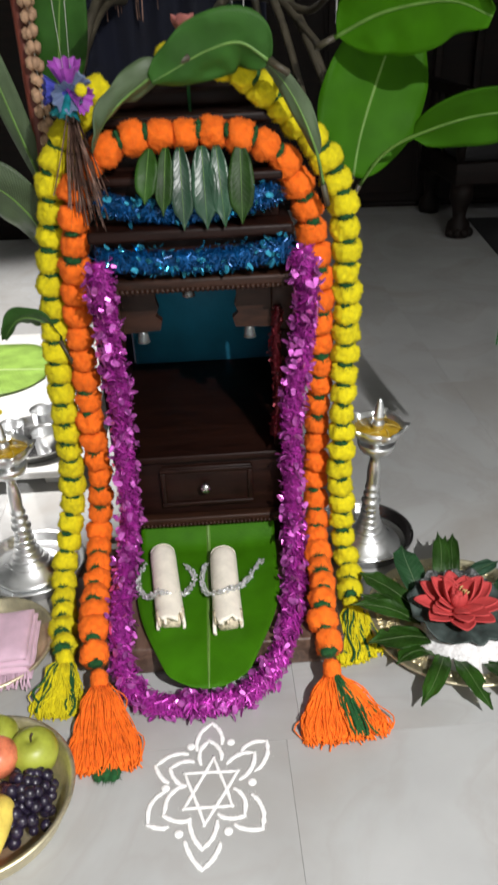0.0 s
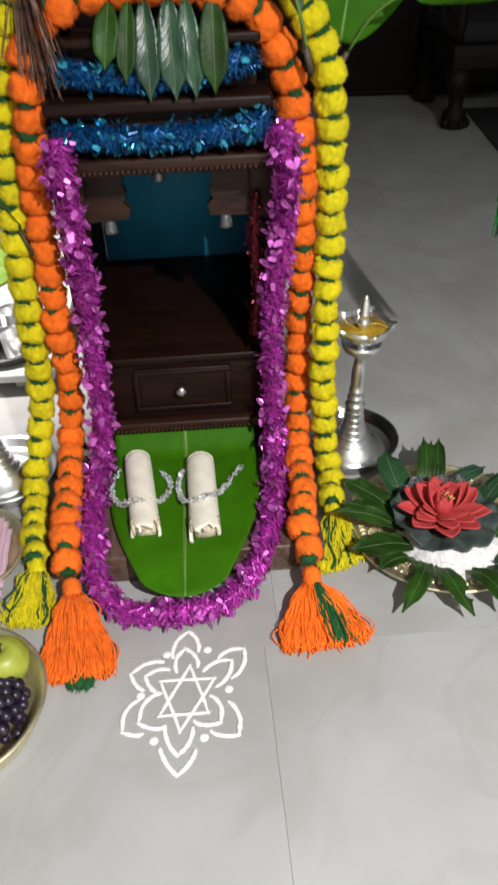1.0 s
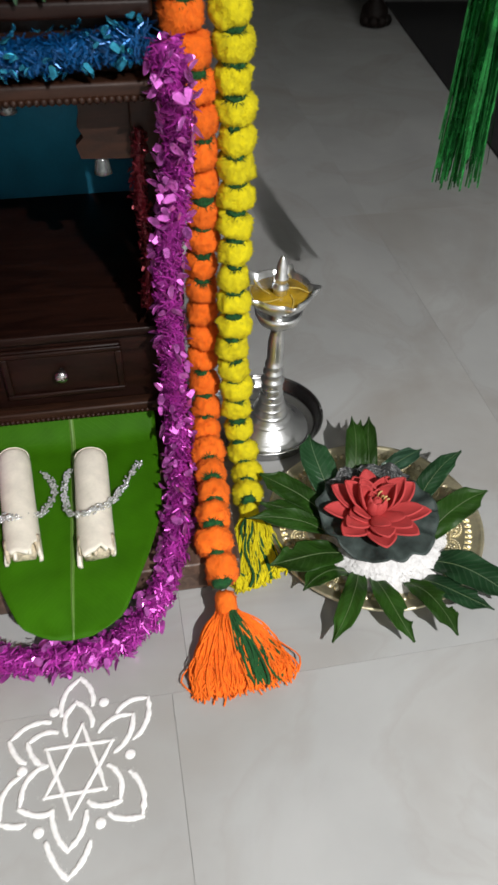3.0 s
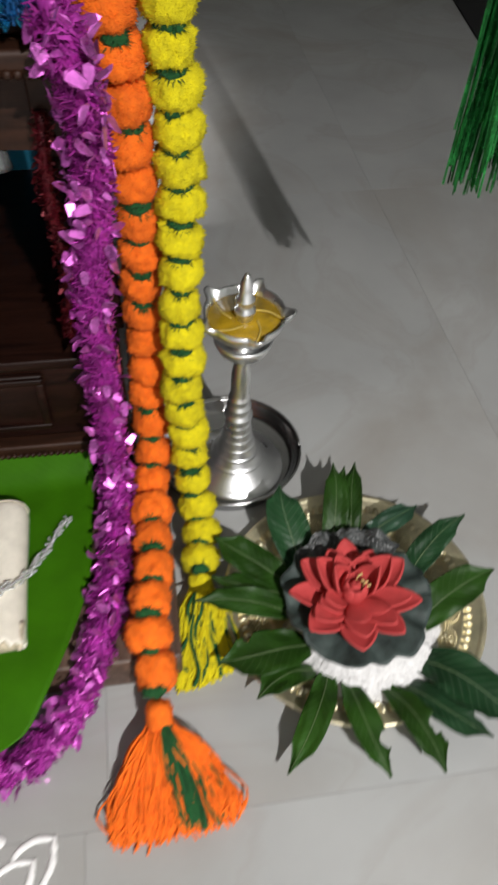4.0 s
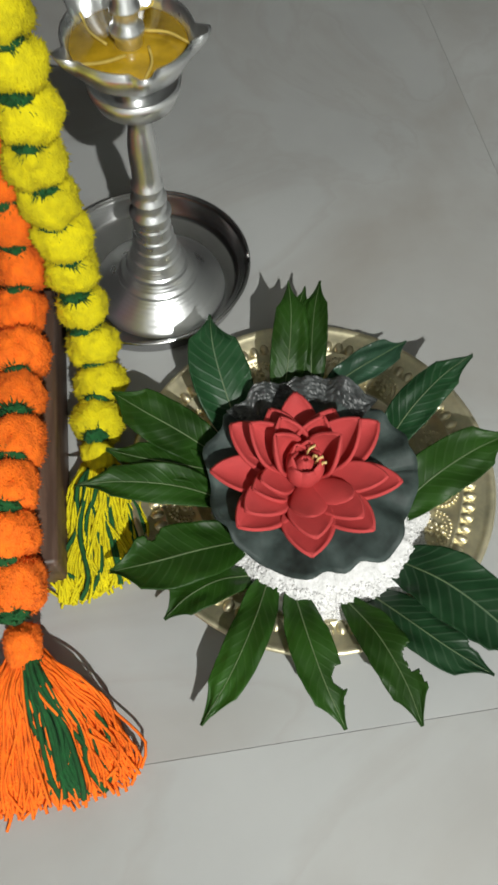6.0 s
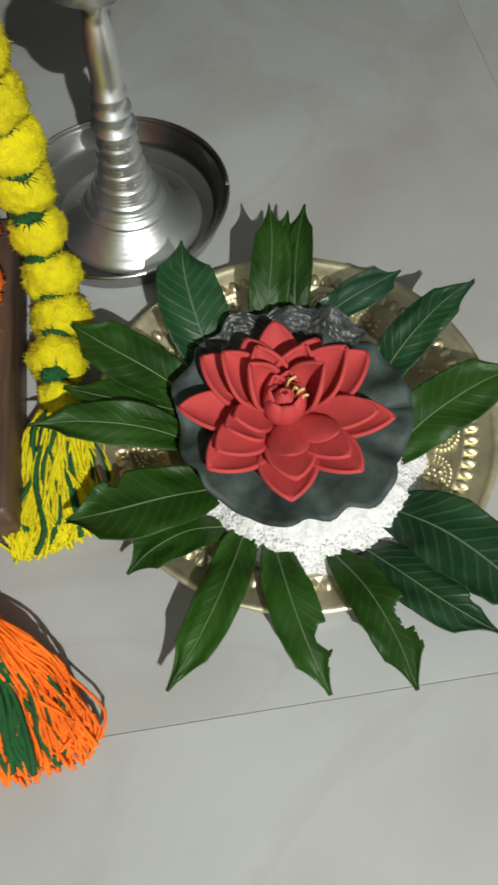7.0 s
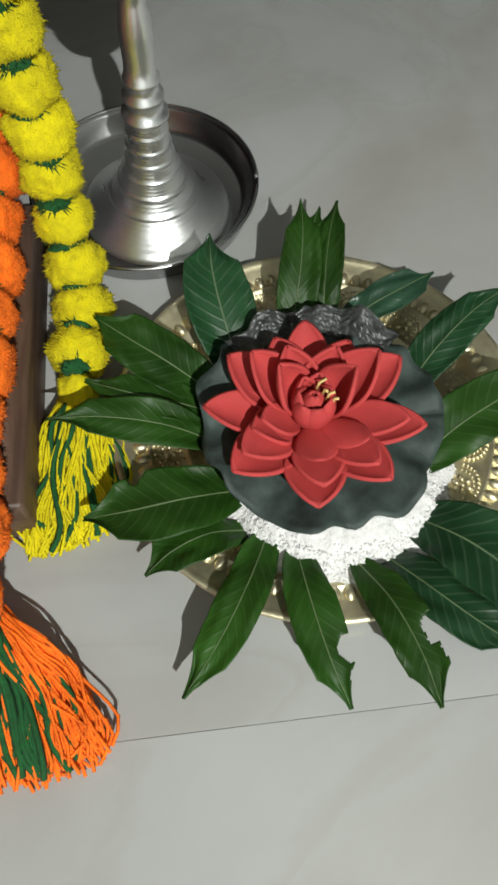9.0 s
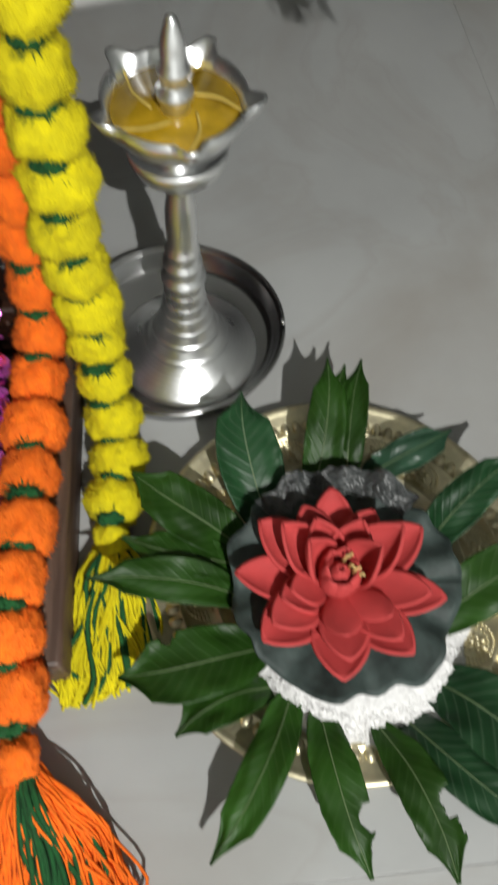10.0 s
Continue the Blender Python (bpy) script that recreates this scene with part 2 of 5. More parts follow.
M_CLOTH = mat("pink_cloth", (0.66, 0.45, 0.56), 0.85, vary=0.07, scale=40, bump=0.3, fine=700, sheen=0.2)
M_CREAM = mat("cream_flower", (0.50, 0.31, 0.19), 0.8, vary=0.25, scale=80, bump=0.2)
M_REDPOST = wood_mat("red_brown_post", (0.08, 0.015, 0.01), (0.2, 0.05, 0.03), 0.5, (60, 60, 7))
M_WHITEWOOD = mat("white_painted_board", (0.62, 0.62, 0.60), 0.4, vary=0.07, scale=10)
M_APPLE = mat("green_apple", (0.33, 0.37, 0.045), 0.42, vary=0.15, scale=40, bump=0.03, coat=0.2)
M_PEACH = mat("red_apple", (0.70, 0.20, 0.10), 0.32, vary=0.3, scale=35, bump=0.03, coat=0.2)
M_GRAPE = mat("dark_grape", (0.016, 0.011, 0.028), 0.36, vary=0.4, scale=60, bump=0.03, coat=0.3)
M_BANFRUIT = mat("banana_peel", (0.80, 0.62, 0.12), 0.5, vary=0.14, scale=30, bump=0.05)
M_ROSE = mat("dusty_pink_rose", (0.50, 0.17, 0.15), 0.7, vary=0.2, scale=60)
M_PURPLEP = mat("purple_paper", (0.38, 0.07, 0.46), 0.5, vary=0.2, scale=60)
M_BLUEP = mat("blue_paper", (0.05, 0.06, 0.35), 0.4, vary=0.3, scale=60)
M_GREYP = mat("pale_blue_paper", (0.15, 0.20, 0.33), 0.4, vary=0.2, scale=60)
M_TEALP = mat("teal_paper", (0.01, 0.25, 0.28), 0.35, metal=0.4, vary=0.3, scale=60)
M_THREAD = mat("pale_thread", (0.6, 0.6, 0.55), 0.6)
M_GLASS = mat("clear_bell_glass", (0.28, 0.30, 0.30), 0.1, metal=0.3, trans=0.6, bump=0.0)


# ---------- mesh helpers ----------
def part(name, bm, material, parent=None, label="", smooth=True, pose_m=None):
    me = bpy.data.meshes.new(name)
    bm.to_mesh(me)
    bm.free()
    for p in me.polygons:
        p.use_smooth = smooth
    me.materials.append(material)
    ob = new(name, me)
    if parent is not None:
        ob.parent = parent
    if pose_m is not None:
        ob.matrix_basis = pose_m
    if label:
        ob["label"] = label
    return ob


def thing(name, m, label, category, group="", kind=""):
    ob = new(name)
    ob.empty_display_size = 0.05
    ob.matrix_basis = m
    return tagged(ob, label, category, group, kind)


def shared(name, me, parent, m):
    ob = new(name, me)
    ob.parent = parent
    ob.matrix_basis = m
    return ob


def box(bm, x0, x1, y0, y1, z0, z1, bevel=0.003):
    r = bmesh.ops.create_cube(bm, size=1, matrix=Matrix.Translation(((x0 + x1) / 2, (y0 + y1) / 2, (z0 + z1) / 2)) @ Matrix.Diagonal((x1 - x0, y1 - y0, z1 - z0, 1)))
    if bevel:
        es = list({e for v in r["verts"] for e in v.link_edges})
        bmesh.ops.bevel(bm, geom=es, offset=bevel, segments=2, affect="EDGES", profile=0.6)
    return bm


def boxed(*a, **k):
    return box(bmesh.new(), *a, **k)


def lathe(profile, segs=48, bm=None, m=None):
    bm = bm or bmesh.new()
    rings = []
    for r, z in profile:
        ring = []
        for i in range(segs):
            a = 2 * math.pi * i / segs
            p = Vector((r * math.cos(a), r * math.sin(a), z))
            ring.append(bm.verts.new(m @ p if m else p))
        rings.append(ring)
    for a, b in zip(rings, rings[1:]):
        for i in range(segs):
            j = (i + 1) % segs
            bm.faces.new((a[i], a[j], b[j], b[i]))
    for ring, flip in ((rings[0], True), (rings[-1], False)):
        bm.faces.new(ring[::-1] if flip else ring)
    return bm


def grid(fn, nu, nv, bm=None):
    """A sheet fn(u, v) with a UV map."""
    bm = bm or bmesh.new()
    lay = bm.loops.layers.uv.verify()
    vs = [[bm.verts.new(fn(i / nu, j / nv)) for j in range(nv + 1)] for i in range(nu + 1)]
    for i in range(nu):
        for j in range(nv):
            f = bm.faces.new((vs[i][j], vs[i + 1][j], vs[i + 1][j + 1], vs[i][j + 1]))
            for lp, (a, b) in zip(f.loops, ((i, j), (i + 1, j), (i + 1, j + 1), (i, j + 1))):
                lp[lay].uv = (a / nu, b / nv)
    return bm


def thick(ob, t, offset=-1.0):
    md = ob.modifiers.new("thickness", "SOLIDIFY")
    md.thickness, md.offset = t, offset
    return ob


def spline(pts, n):
    """n + 1 points at even steps along a smooth line through pts."""
    ps = [Vector(p) for p in pts]
    ps = [ps[0] * 2 - ps[1]] + ps + [ps[-1] * 2 - ps[-2]]
    dense = []
    for i in range(1, len(ps) - 2):
        a, b, c, d = ps[i - 1:i + 3]
        for k in range(24):
            t = k / 24
            dense.append(0.5 * (2 * b + (c - a) * t + (2 * a - 5 * b + 4 * c - d) * t * t + (3 * b - a - 3 * c + d) * t ** 3))
    dense.append(ps[-2])
    cum = [0.0]
    for a, b in zip(dense, dense[1:]):
        cum.append(cum[-1] + (b - a).length)
    out, k = [], 0
    for i in range(n + 1):
        s = cum[-1] * i / n
        while k < len(cum) - 2 and cum[k + 1] < s:
            k += 1
        f = (s - cum[k]) / max(1e-9, cum[k + 1] - cum[k])
        out.append(dense[k].lerp(dense[k + 1], min(1, f)))
    return out


def length(pts):
    p = spline(pts, 200)
    return sum((b - a).length for a, b in zip(p, p[1:]))


def tube(bm, pts, r, sides=6, taper=None):
    rings = []
    up = Vector((0.13, 0.31, 0.94))
    for i, p in enumerate(pts):
        t = (pts[min(i + 1, len(pts) - 1)] - pts[max(i - 1, 0)]).normalized()
        a = t.cross(up)
        if a.length < 0.1:
            a = t.cross(Vector((1, 0, 0)))
        a.normalize()
        b = t.cross(a)
        rr = r * (taper(i / (len(pts) - 1)) if taper else 1)
        rings.append([bm.verts.new(p + rr * (math.cos(2 * math.pi * k / sides) * a + math.sin(2 * math.pi * k / sides) * b)) for k in range(sides)])
    for x, y in zip(rings, rings[1:]):
        for k in range(sides):
            j = (k + 1) % sides
            bm.faces.new((x[k], x[j], y[j], y[k]))
    bm.faces.new(rings[0][::-1])
    bm.faces.new(rings[-1])
    return bm


def ball(bm, c, r, sub=2, sz=1.0):
    bmesh.ops.create_icosphere(bm, subdivisions=sub, radius=r, matrix=Matrix.Translation(c) @ Matrix.Diagonal((1, 1, sz, 1)))
    return bm


def frame_on(p, t):
    """A pose at p with z along t."""
    return Matrix.Translation(p) @ t.to_track_quat("Z", "Y").to_matrix().to_4x4()


rnd = random.Random(7)

# ---------- the room ----------
TURN_TILES = 4.0
GRID_TURN = 4.8
GRID = pose(0.1095, 1.031, 0, 0, 0, GRID_TURN)
floor = part("floor", boxed(-4.2, 3.6, -3.4, 5.6, -0.08, -0.0045, bevel=0), M_GROUT, None, smooth=False)
tagged(floor, "pale grey polished vitrified tile floor with thin dark joints", "floor", kind="structure")
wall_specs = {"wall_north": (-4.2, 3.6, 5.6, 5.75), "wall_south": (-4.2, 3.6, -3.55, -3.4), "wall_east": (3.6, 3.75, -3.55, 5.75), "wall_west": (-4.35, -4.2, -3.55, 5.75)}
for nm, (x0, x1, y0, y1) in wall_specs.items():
    tagged(part(nm, boxed(x0, x1, y0, y1, -0.08, 2.95, bevel=0), M_WALL_BOUNCE if nm == "wall_south" else M_WALL, smooth=False), "plain unseen room wall, its tone set for bounce light", "wall", kind="structure")
tagged(part("ceiling", boxed(-4.35, 3.75, -3.55, 5.75, 2.95, 3.05, bevel=0), M_CEIL, smooth=False), "plain white ceiling", "ceiling", kind="structure")

# ---------- chalk rangoli on the floor ----------
rango = thing("rangoli", pose(-0.006, 0.953, 0), "white chalk powder rangoli flower with a six-pointed star", "floor drawing")


def stroke(pts, r=0.0037):
    bm = bmesh.new()
    p = spline(pts, 26)
    tube(bm, p, r, 8, lambda s: (0.55 + 0.45 * min(1, 6 * s, 6 * (1 - s))) * (0.85 + 0.3 * noise.noise(Vector((s * 9, pts[0][0] * 50, 3)))))
    for v in bm.verts:
        v.co.x += 0.0008 * noise.noise(v.co * 300)
        v.co.z = max(-0.0002, 0.0004 + (v.co.z - 0.0004) * 0.32)
    for _ in range(150):
        q = rnd.choice(p) + Vector((rnd.gauss(0, 0.0030), rnd.gauss(0, 0.0030), 0.0003))
        w = rnd.uniform(0.0002, 0.00055)
        tri = [bm.verts.new(q + Vector((w * math.cos(k), w * math.sin(k), 0.0002 * (k == 0)))) for k in (0, 2.1, 4.2)]
        bm.faces.new(tri)
    return bm


def polar(deg, rad):
    return Vector((rad * math.cos(radians(deg)), rad * math.sin(radians(deg)), 0))


# each petal: where its tip and its two line ends lie (degrees, radius), and how far the lines bulge
OUTER = [((91, 0.1096), (110, 0.062), (77, 0.071), 0.16), ((42, 0.113), (51, 0.073), (18, 0.070), 0.17), ((-40, 0.104), (-13, 0.0635), (-57, 0.072), 0.16), ((-90, 0.1246), (-76, 0.090), (-108, 0.0887), 0.10), ((-144, 0.1015), (-171, 0.062), (-129, 0.0816), 0.20), ((157, 0.0876), (122, 0.062), (176, 0.058), 0.17)]
INNER = [((94, 0.077), (111, 0.035), (68, 0.045), 0.18), ((40, 0.086), (54, 0.042), (10, 0.0447), 0.16), ((-41, 0.072), (-8, 0.0365), (-71, 0.047), 0.20), ((-91, 0.097), (-74, 0.0565), (-115, 0.0556), 0.12), ((-143, 0.0767), (180, 0.032), (-112, 0.0558), 0.22), ((153, 0.0657), (121, 0.045), (-176, 0.033), 0.17)]
for tip, e1, e2, bulge in OUTER + INNER:
    t = polar(*tip)
    mid = polar(*e1).lerp(polar(*e2), 0.5)
    axis = (t - mid).normalized()
    for k, e in enumerate((e1, e2)):
        p = polar(*e)
        d = t - p
        side = (p - mid) - axis * (p - mid).dot(axis)
        out = side.normalized() * d.length * bulge
        part("petal_line", stroke([p, p.lerp(t, 0.3) + out * 0.8, p.lerp(t, 0.68) + out * 0.95, t + axis * (0.002 if k else -0.001)], 0.0041), M_POWDER, rango)
for deg, rad in ((68, 0.0797), (4, 0.0637), (-66, 0.0777), (-116, 0.083), (-176, 0.0624), (115, 0.073)):
    bm = bmesh.new()
    ball(bm, polar(deg, rad), 0.0066, 2, 0.25)
    part("dot", bm, M_POWDER, rango)
for base in (90, 270):
    tri = [polar(*q) for q in (((84, 0.047), (-131, 0.050), (-43, 0.0485)) if base == 90 else ((-92, 0.062), (152, 0.041), (29, 0.048)))]
    for k in range(3):
        p, q = tri[k], tri[(k + 1) % 3]
        d = (q - p).normalized() * 0.003
        part("star_line", stroke([p - d, p.lerp(q, 0.35) + Vector((0.0008, 0.0005, 0)), p.lerp(q, 0.7), q + d], 0.0031), M_POWDER, rango)

# ---------- wooden plank and small temple ----------
TEMPLE = pose(-0.022, 1.46, 0, 0, 0, TURN_TILES)


def tw(x, y, z):
    """A place given in the temple's own axes, in the world."""
    return TEMPLE @ Vector((x, y, z))


plank = part("low_plank", boxed(-0.215, 0.215, -0.285, -0.004, 0.0, 0.056, bevel=0.004), M_PLANK, None, pose_m=TEMPLE)
tagged(plank, "low worn brown wooden plank on the floor before the temple", "plank")

temple = thing("wooden_temple", TEMPLE, "small dark carved teak home temple with a drawer", "temple")
W = 0.175
part("plinth", boxed(-W, W, 0.0, 0.44, 0.0, 0.106), M_WOOD, temple)
bm = boxed(-W - 0.006, W + 0.006, -0.014, 0.02, 0.106, 0.126, bevel=0.004)
part("base_moulding", bm, M_WOODB, temple)
for i in range(46):
    part("tooth", ball(bmesh.new(), (-W + 2 * W * (i + 0.5) / 46, -0.015, 0.112), 0.0042, 1), M_WOODB, temple)
part("drawer_case", boxed(-W, W, 0.004, 0.44, 0.126, 0.25), M_WOOD, temple)
drawer = part("drawer", boxed(-0.092, 0.082, -0.006, 0.003, 0.15, 0.236, bevel=0.004), M_WOOD, temple)
for x0, x1, z0, z1 in ((-0.092, 0.082, 0.226, 0.234), (-0.092, 0.082, 0.152, 0.16), (-0.092, -0.082, 0.16, 0.226), (0.072, 0.082, 0.16, 0.226)):
    part("drawer_trim", boxed(x0, x1, -0.011, -0.005, z0, z1, bevel=0.002), M_WOOD, drawer)
knob_m = Matrix.Translation((-0.008, -0.006, 0.198)) @ Matrix.Rotation(radians(90), 4, "X")
part("knob", lathe([(0.004, 0), (0.004, 0.008), (0.009, 0.012), (0.011, 0.017), (0.008, 0.022), (0.002, 0.024)], 20, m=knob_m), M_STEEL_D, drawer, "small shiny metal knob")
part("shrine_floor", boxed(-W, W, -0.012, 0.44, 0.25, 0.264), M_WOOD, temple)
part("back_panel", boxed(-W + 0.012, W - 0.012, 0.425, 0.437, 0.264, 0.62, bevel=0), M_BLUEPAINT, temple, "blue painted back panel")
for s in (-1, 1):
    part("side_panel", boxed(s * W - 0.007, s * W + 0.007, 0.035, 0.44, 0.264, 0.62), M_WOOD, temple)
    post = part("post", lathe([(0.019, 0.264), (0.019, 0.29), (0.013, 0.298), (0.016, 0.31), (0.012, 0.33), (0.013, 0.43), (0.017, 0.45), (0.012, 0.462), (0.018, 0.475), (0.019, 0.5)], 20, m=Matrix.Translation((s * 0.145, 0.016, 0))), M_WOOD, temple)
    part("post_head", boxed(s * 0.145 - 0.019, s * 0.145 + 0.019, -0.006, 0.036, 0.5, 0.6), M_WOODB, temple)
    bm = bmesh.new()
    out = [(0.128, 0.598), (0.066, 0.598), (0.068, 0.560), (0.064, 0.545), (0.070, 0.532), (0.060, 0.522), (0.064, 0.506), (0.128, 0.503)]
    fr = [bm.verts.new((s * x, 0.004, z)) for x, z in out]
    bk = [bm.verts.new((s * x, 0.022, z)) for x, z in out]
    bm.faces.new(fr)
    bm.faces.new(bk[::-1])
    for i in range(len(out)):
        j = (i + 1) % len(out)
        bm.faces.new((fr[i], fr[j], bk[j], bk[i]))
    bmesh.ops.recalc_face_normals(bm, faces=bm.faces)
    part("arch_bracket", bm, M_WOODB, temple, smooth=False)
part("eave", boxed(-0.158, 0.162, -0.072, 0.44, 0.6, 0.618, bevel=0.005), M_WOODB, temple)
for i in range(40):
    part("eave_scallop", ball(bmesh.new(), (-0.155 + 0.314 * (i + 0.5) / 40, -0.07, 0.6), 0.0052, 1), M_WOODB, temple)
part("frieze", boxed(-0.15, 0.152, -0.045, 0.42, 0.618, 0.676), M_WOOD, temple)
part("upper_ledge", boxed(-0.154, 0.158, -0.07, 0.43, 0.676, 0.694, bevel=0.005), M_WOOD, temple)
part("upper_frieze", boxed(-0.135, 0.14, -0.02, 0.4, 0.694, 0.752), M_WOOD, temple)
part("cornice", boxed(-0.14, 0.145, -0.04, 0.41, 0.752, 0.766, bevel=0.004), M_WOOD, temple)
part("pediment", boxed(-0.125, 0.13, 0.0, 0.38, 0.766, 0.83), M_WOOD, temple)
part("top_slab", boxed(-0.132, 0.136, -0.015, 0.39, 0.83, 0.846, bevel=0.005), M_WOOD, temple)
part("roof_ridge", boxed(-0.11, 0.11, 0.06, 0.32, 0.846, 0.876, bevel=0.008), M_WOOD, temple)
for x, z in ((-0.012, 0.6), (-0.095, 0.522), (0.088, 0.522)):
    bell_m = Matrix.Translation((x, 0.012, z - 0.034))
    bell = part("bell", lathe([(0.0115, -0.004), (0.0100, 0.002), (0.0088, 0.011), (0.006, 0.018), (0.001, 0.02)], 16, m=bell_m), M_GLASS, temple, "tiny shiny hanging bell")
    tube(bm := bmesh.new(), [Vector((x, 0.012, z - 0.015)), Vector((x, 0.012, z + 0.001))], 0.0012)
    part("bell_wire", bm, M_STEEL, bell)
    part("clapper", ball(bmesh.new(), (x, 0.012, z - 0.037), 0.0035, 1), M_GLASS, bell)


# ---------- pompom garlands ----------
def pompom_mesh(seed, material, r=0.0236, squash=0.84):
    """A trimmed yarn pompom: full sides, flattened ends, ragged cut strands."""
    g = random.Random(seed)
    bm = bmesh.new()
    bmesh.ops.create_icosphere(bm, subdivisions=4, radius=1)
    off = Vector((seed * 1.7, seed * 0.37, 0))

    def surface(d):
        rho = math.hypot(d.x, d.y)
        k = (rho ** 3 + (abs(d.z) / squash) ** 3) ** (-1 / 3)
        k *= 1 + 0.17 * noise.noise(d * 1.5 + off) + 0.09 * noise.noise(d * 4 + off)
        return d * (k * r)

    for v in bm.verts:
        d = v.co.normalized()
        v.co = surface(d) * (0.98 + 0.03 * noise.noise(d * 14 + off) + 0.018 * g.uniform(-1, 1))
    for _ in range(1500):
        z = g.uniform(-0.97, 0.97)
        a = g.uniform(0, 2 * math.pi)
        q = math.sqrt(1 - z * z)
        d = Vector((q * math.cos(a), q * math.sin(a), z))
        p = surface(d) * 0.93
        tip = p * g.uniform(1.06, 1.20) + Vector((g.uniform(-1, 1), g.uniform(-1, 1), g.uniform(-1, 1))) * 0.0011
        s = d.cross(Vector((g.uniform(-1, 1), g.uniform(-1, 1), g.uniform(-1, 1)))).normalized() * 0.0008
        t2 = d.cross(s).normalized() * 0.0008
        a1, a2, a3, top = bm.verts.new(p + s), bm.verts.new(p - s * 0.5 + t2), bm.verts.new(p - s * 0.5 - t2), bm.verts.new(tip)
        bm.faces.new((a1, a2, top)), bm.faces.new((a2, a3, top)), bm.faces.new((a3, a1, top))
    me = bpy.data.meshes.new("pompom")
    bm.to_mesh(me)
    bm.free()
    me.polygons.foreach_set("use_smooth", [True] * len(me.polygons))
    me.materials.append(material)
    return me


def tuft_mesh(seed, material):
    g = random.Random(seed)
    bm = bmesh.new()
    bmesh.ops.create_icosphere(bm, subdivisions=2, radius=1, matrix=Matrix.Diagonal((0.0125, 0.0125, 0.0075, 1)))
    for v in bm.verts:
        v.co *= 1 + 0.12 * g.uniform(-1, 1)
    for _ in range(120):
        a = g.uniform(0, 2 * math.pi)
        d = Vector((math.cos(a), math.sin(a), g.uniform(-0.5, 0.5)))
        p = d * 0.0105
        tip = d * g.uniform(0.0125, 0.0185)
        s = d.cross(Vector((0, 0, 1))).normalized() * 0.0008
        bm.faces.new((bm.verts.new(p + s), bm.verts.new(p - s), bm.verts.new(tip)))
    me = bpy.data.meshes.new("green_tuft")
    bm.to_mesh(me)
    bm.free()
    me.materials.append(material)
    return me


POMS = {"o": [pompom_mesh(i, M_ORANGE) for i in range(5)], "y": [pompom_mesh(20 + i, M_YELLOW) for i in range(5)]}
TUFTS = [tuft_mesh(40 + i, M_GREENYARN) for i in range(3)]


def tassel(parent, knot, ends, material, n, green_n, seed, lift=0.02, name="tassel", where=(0.3, 0.6)):
    """Yarn from the knot that fans out to lie on the floor between the two ends."""
    g = random.Random(seed)
    a, b = Vector(ends[0]), Vector(ends[1])
    for count, mt, nm in ((n, material, name), (green_n, M_GREENYARN, "green_yarn")):
        if not count:
            continue
        bm = bmesh.new()
        if mt is material:
            k0, rows = Vector(knot), []
            for i in range(9):
                f = i / 8
                rows.append([])
                for j in range(13):
                    e = a.lerp(b, j / 12)
                    p = k0.lerp(Vector((e.x, e.y, 0)), 0.9 * f)
                    ax = k0.lerp(a.lerp(b, 0.5), 0.9 * f)
                    p += (p - ax) * 0.5 * math.sin(math.pi * f) * 0.9
                    side = abs(2 * j / 12 - 1)
                    p.z = max(0.001, (1 - f) * (knot[2] - 0.004) + f * 0.004 + lift * 0.55 * math.sin(math.pi * f) * (1 - side ** 2) - 0.004 * side)
                    rows[-1].append(bm.verts.new(p))
            for r1, r2 in zip(rows, rows[1:]):
                for j in range(12):
                    bm.faces.new((r1[j], r1[j + 1], r2[j + 1], r2[j]))
        clumps = where
        for i in range(count):
            f = (i + g.random()) / count if mt is material else min(0.98, max(0.02, g.choice(clumps) + g.gauss(0, 0.022)))
            layer = g.random() if mt is material else g.uniform(0.85, 1.12)
            end = a.lerp(b, f) + Vector((g.gauss(0, 0.003), g.gauss(0, 0.004), 0))
            end = Vector(knot).lerp(end, g.uniform(0.93, 1.06) * (1 - 0.1 * abs(2 * f - 1) ** 3))
            end.z = 0.002 + layer * 0.012
            mid = Vector(knot).lerp(end, 0.5)
            axis = Vector(knot).lerp(a.lerp(b, 0.5), 0.5)
            mid += (mid - axis) * 0.5
            mid.z = 0.004 + layer * lift * (1.1 - abs(2 * f - 1) * 0.5) + 0.35 * max(0, knot[2] - 0.02)
            mid += Vector((g.gauss(0, 0.003), g.gauss(0, 0.002), 0))
            st = Vector(knot) + Vector((0.011 * (2 * f - 1) + g.gauss(0, 0.002), g.gauss(0, 0.003) + 0.004, (layer - 0.5) * 0.014 * (1.2 - abs(2 * f - 1))))
            wob = g.uniform(0.6, 2.6)
            pts = spline([st, st.lerp(mid, 0.5) + Vector((g.gauss(0, 0.0022), g.gauss(0, 0.001), 0.003)) * wob, mid, mid.lerp(end, 0.6) + Vector((g.gauss(0, 0.004), g.gauss(0, 0.002), 0.001)) * wob, end], 13)
            tube(bm, pts, 0.00125 if mt is material else 0.0023, 4)
        part(nm, bm, mt, parent, smooth=True)["kind"] = "stuff"


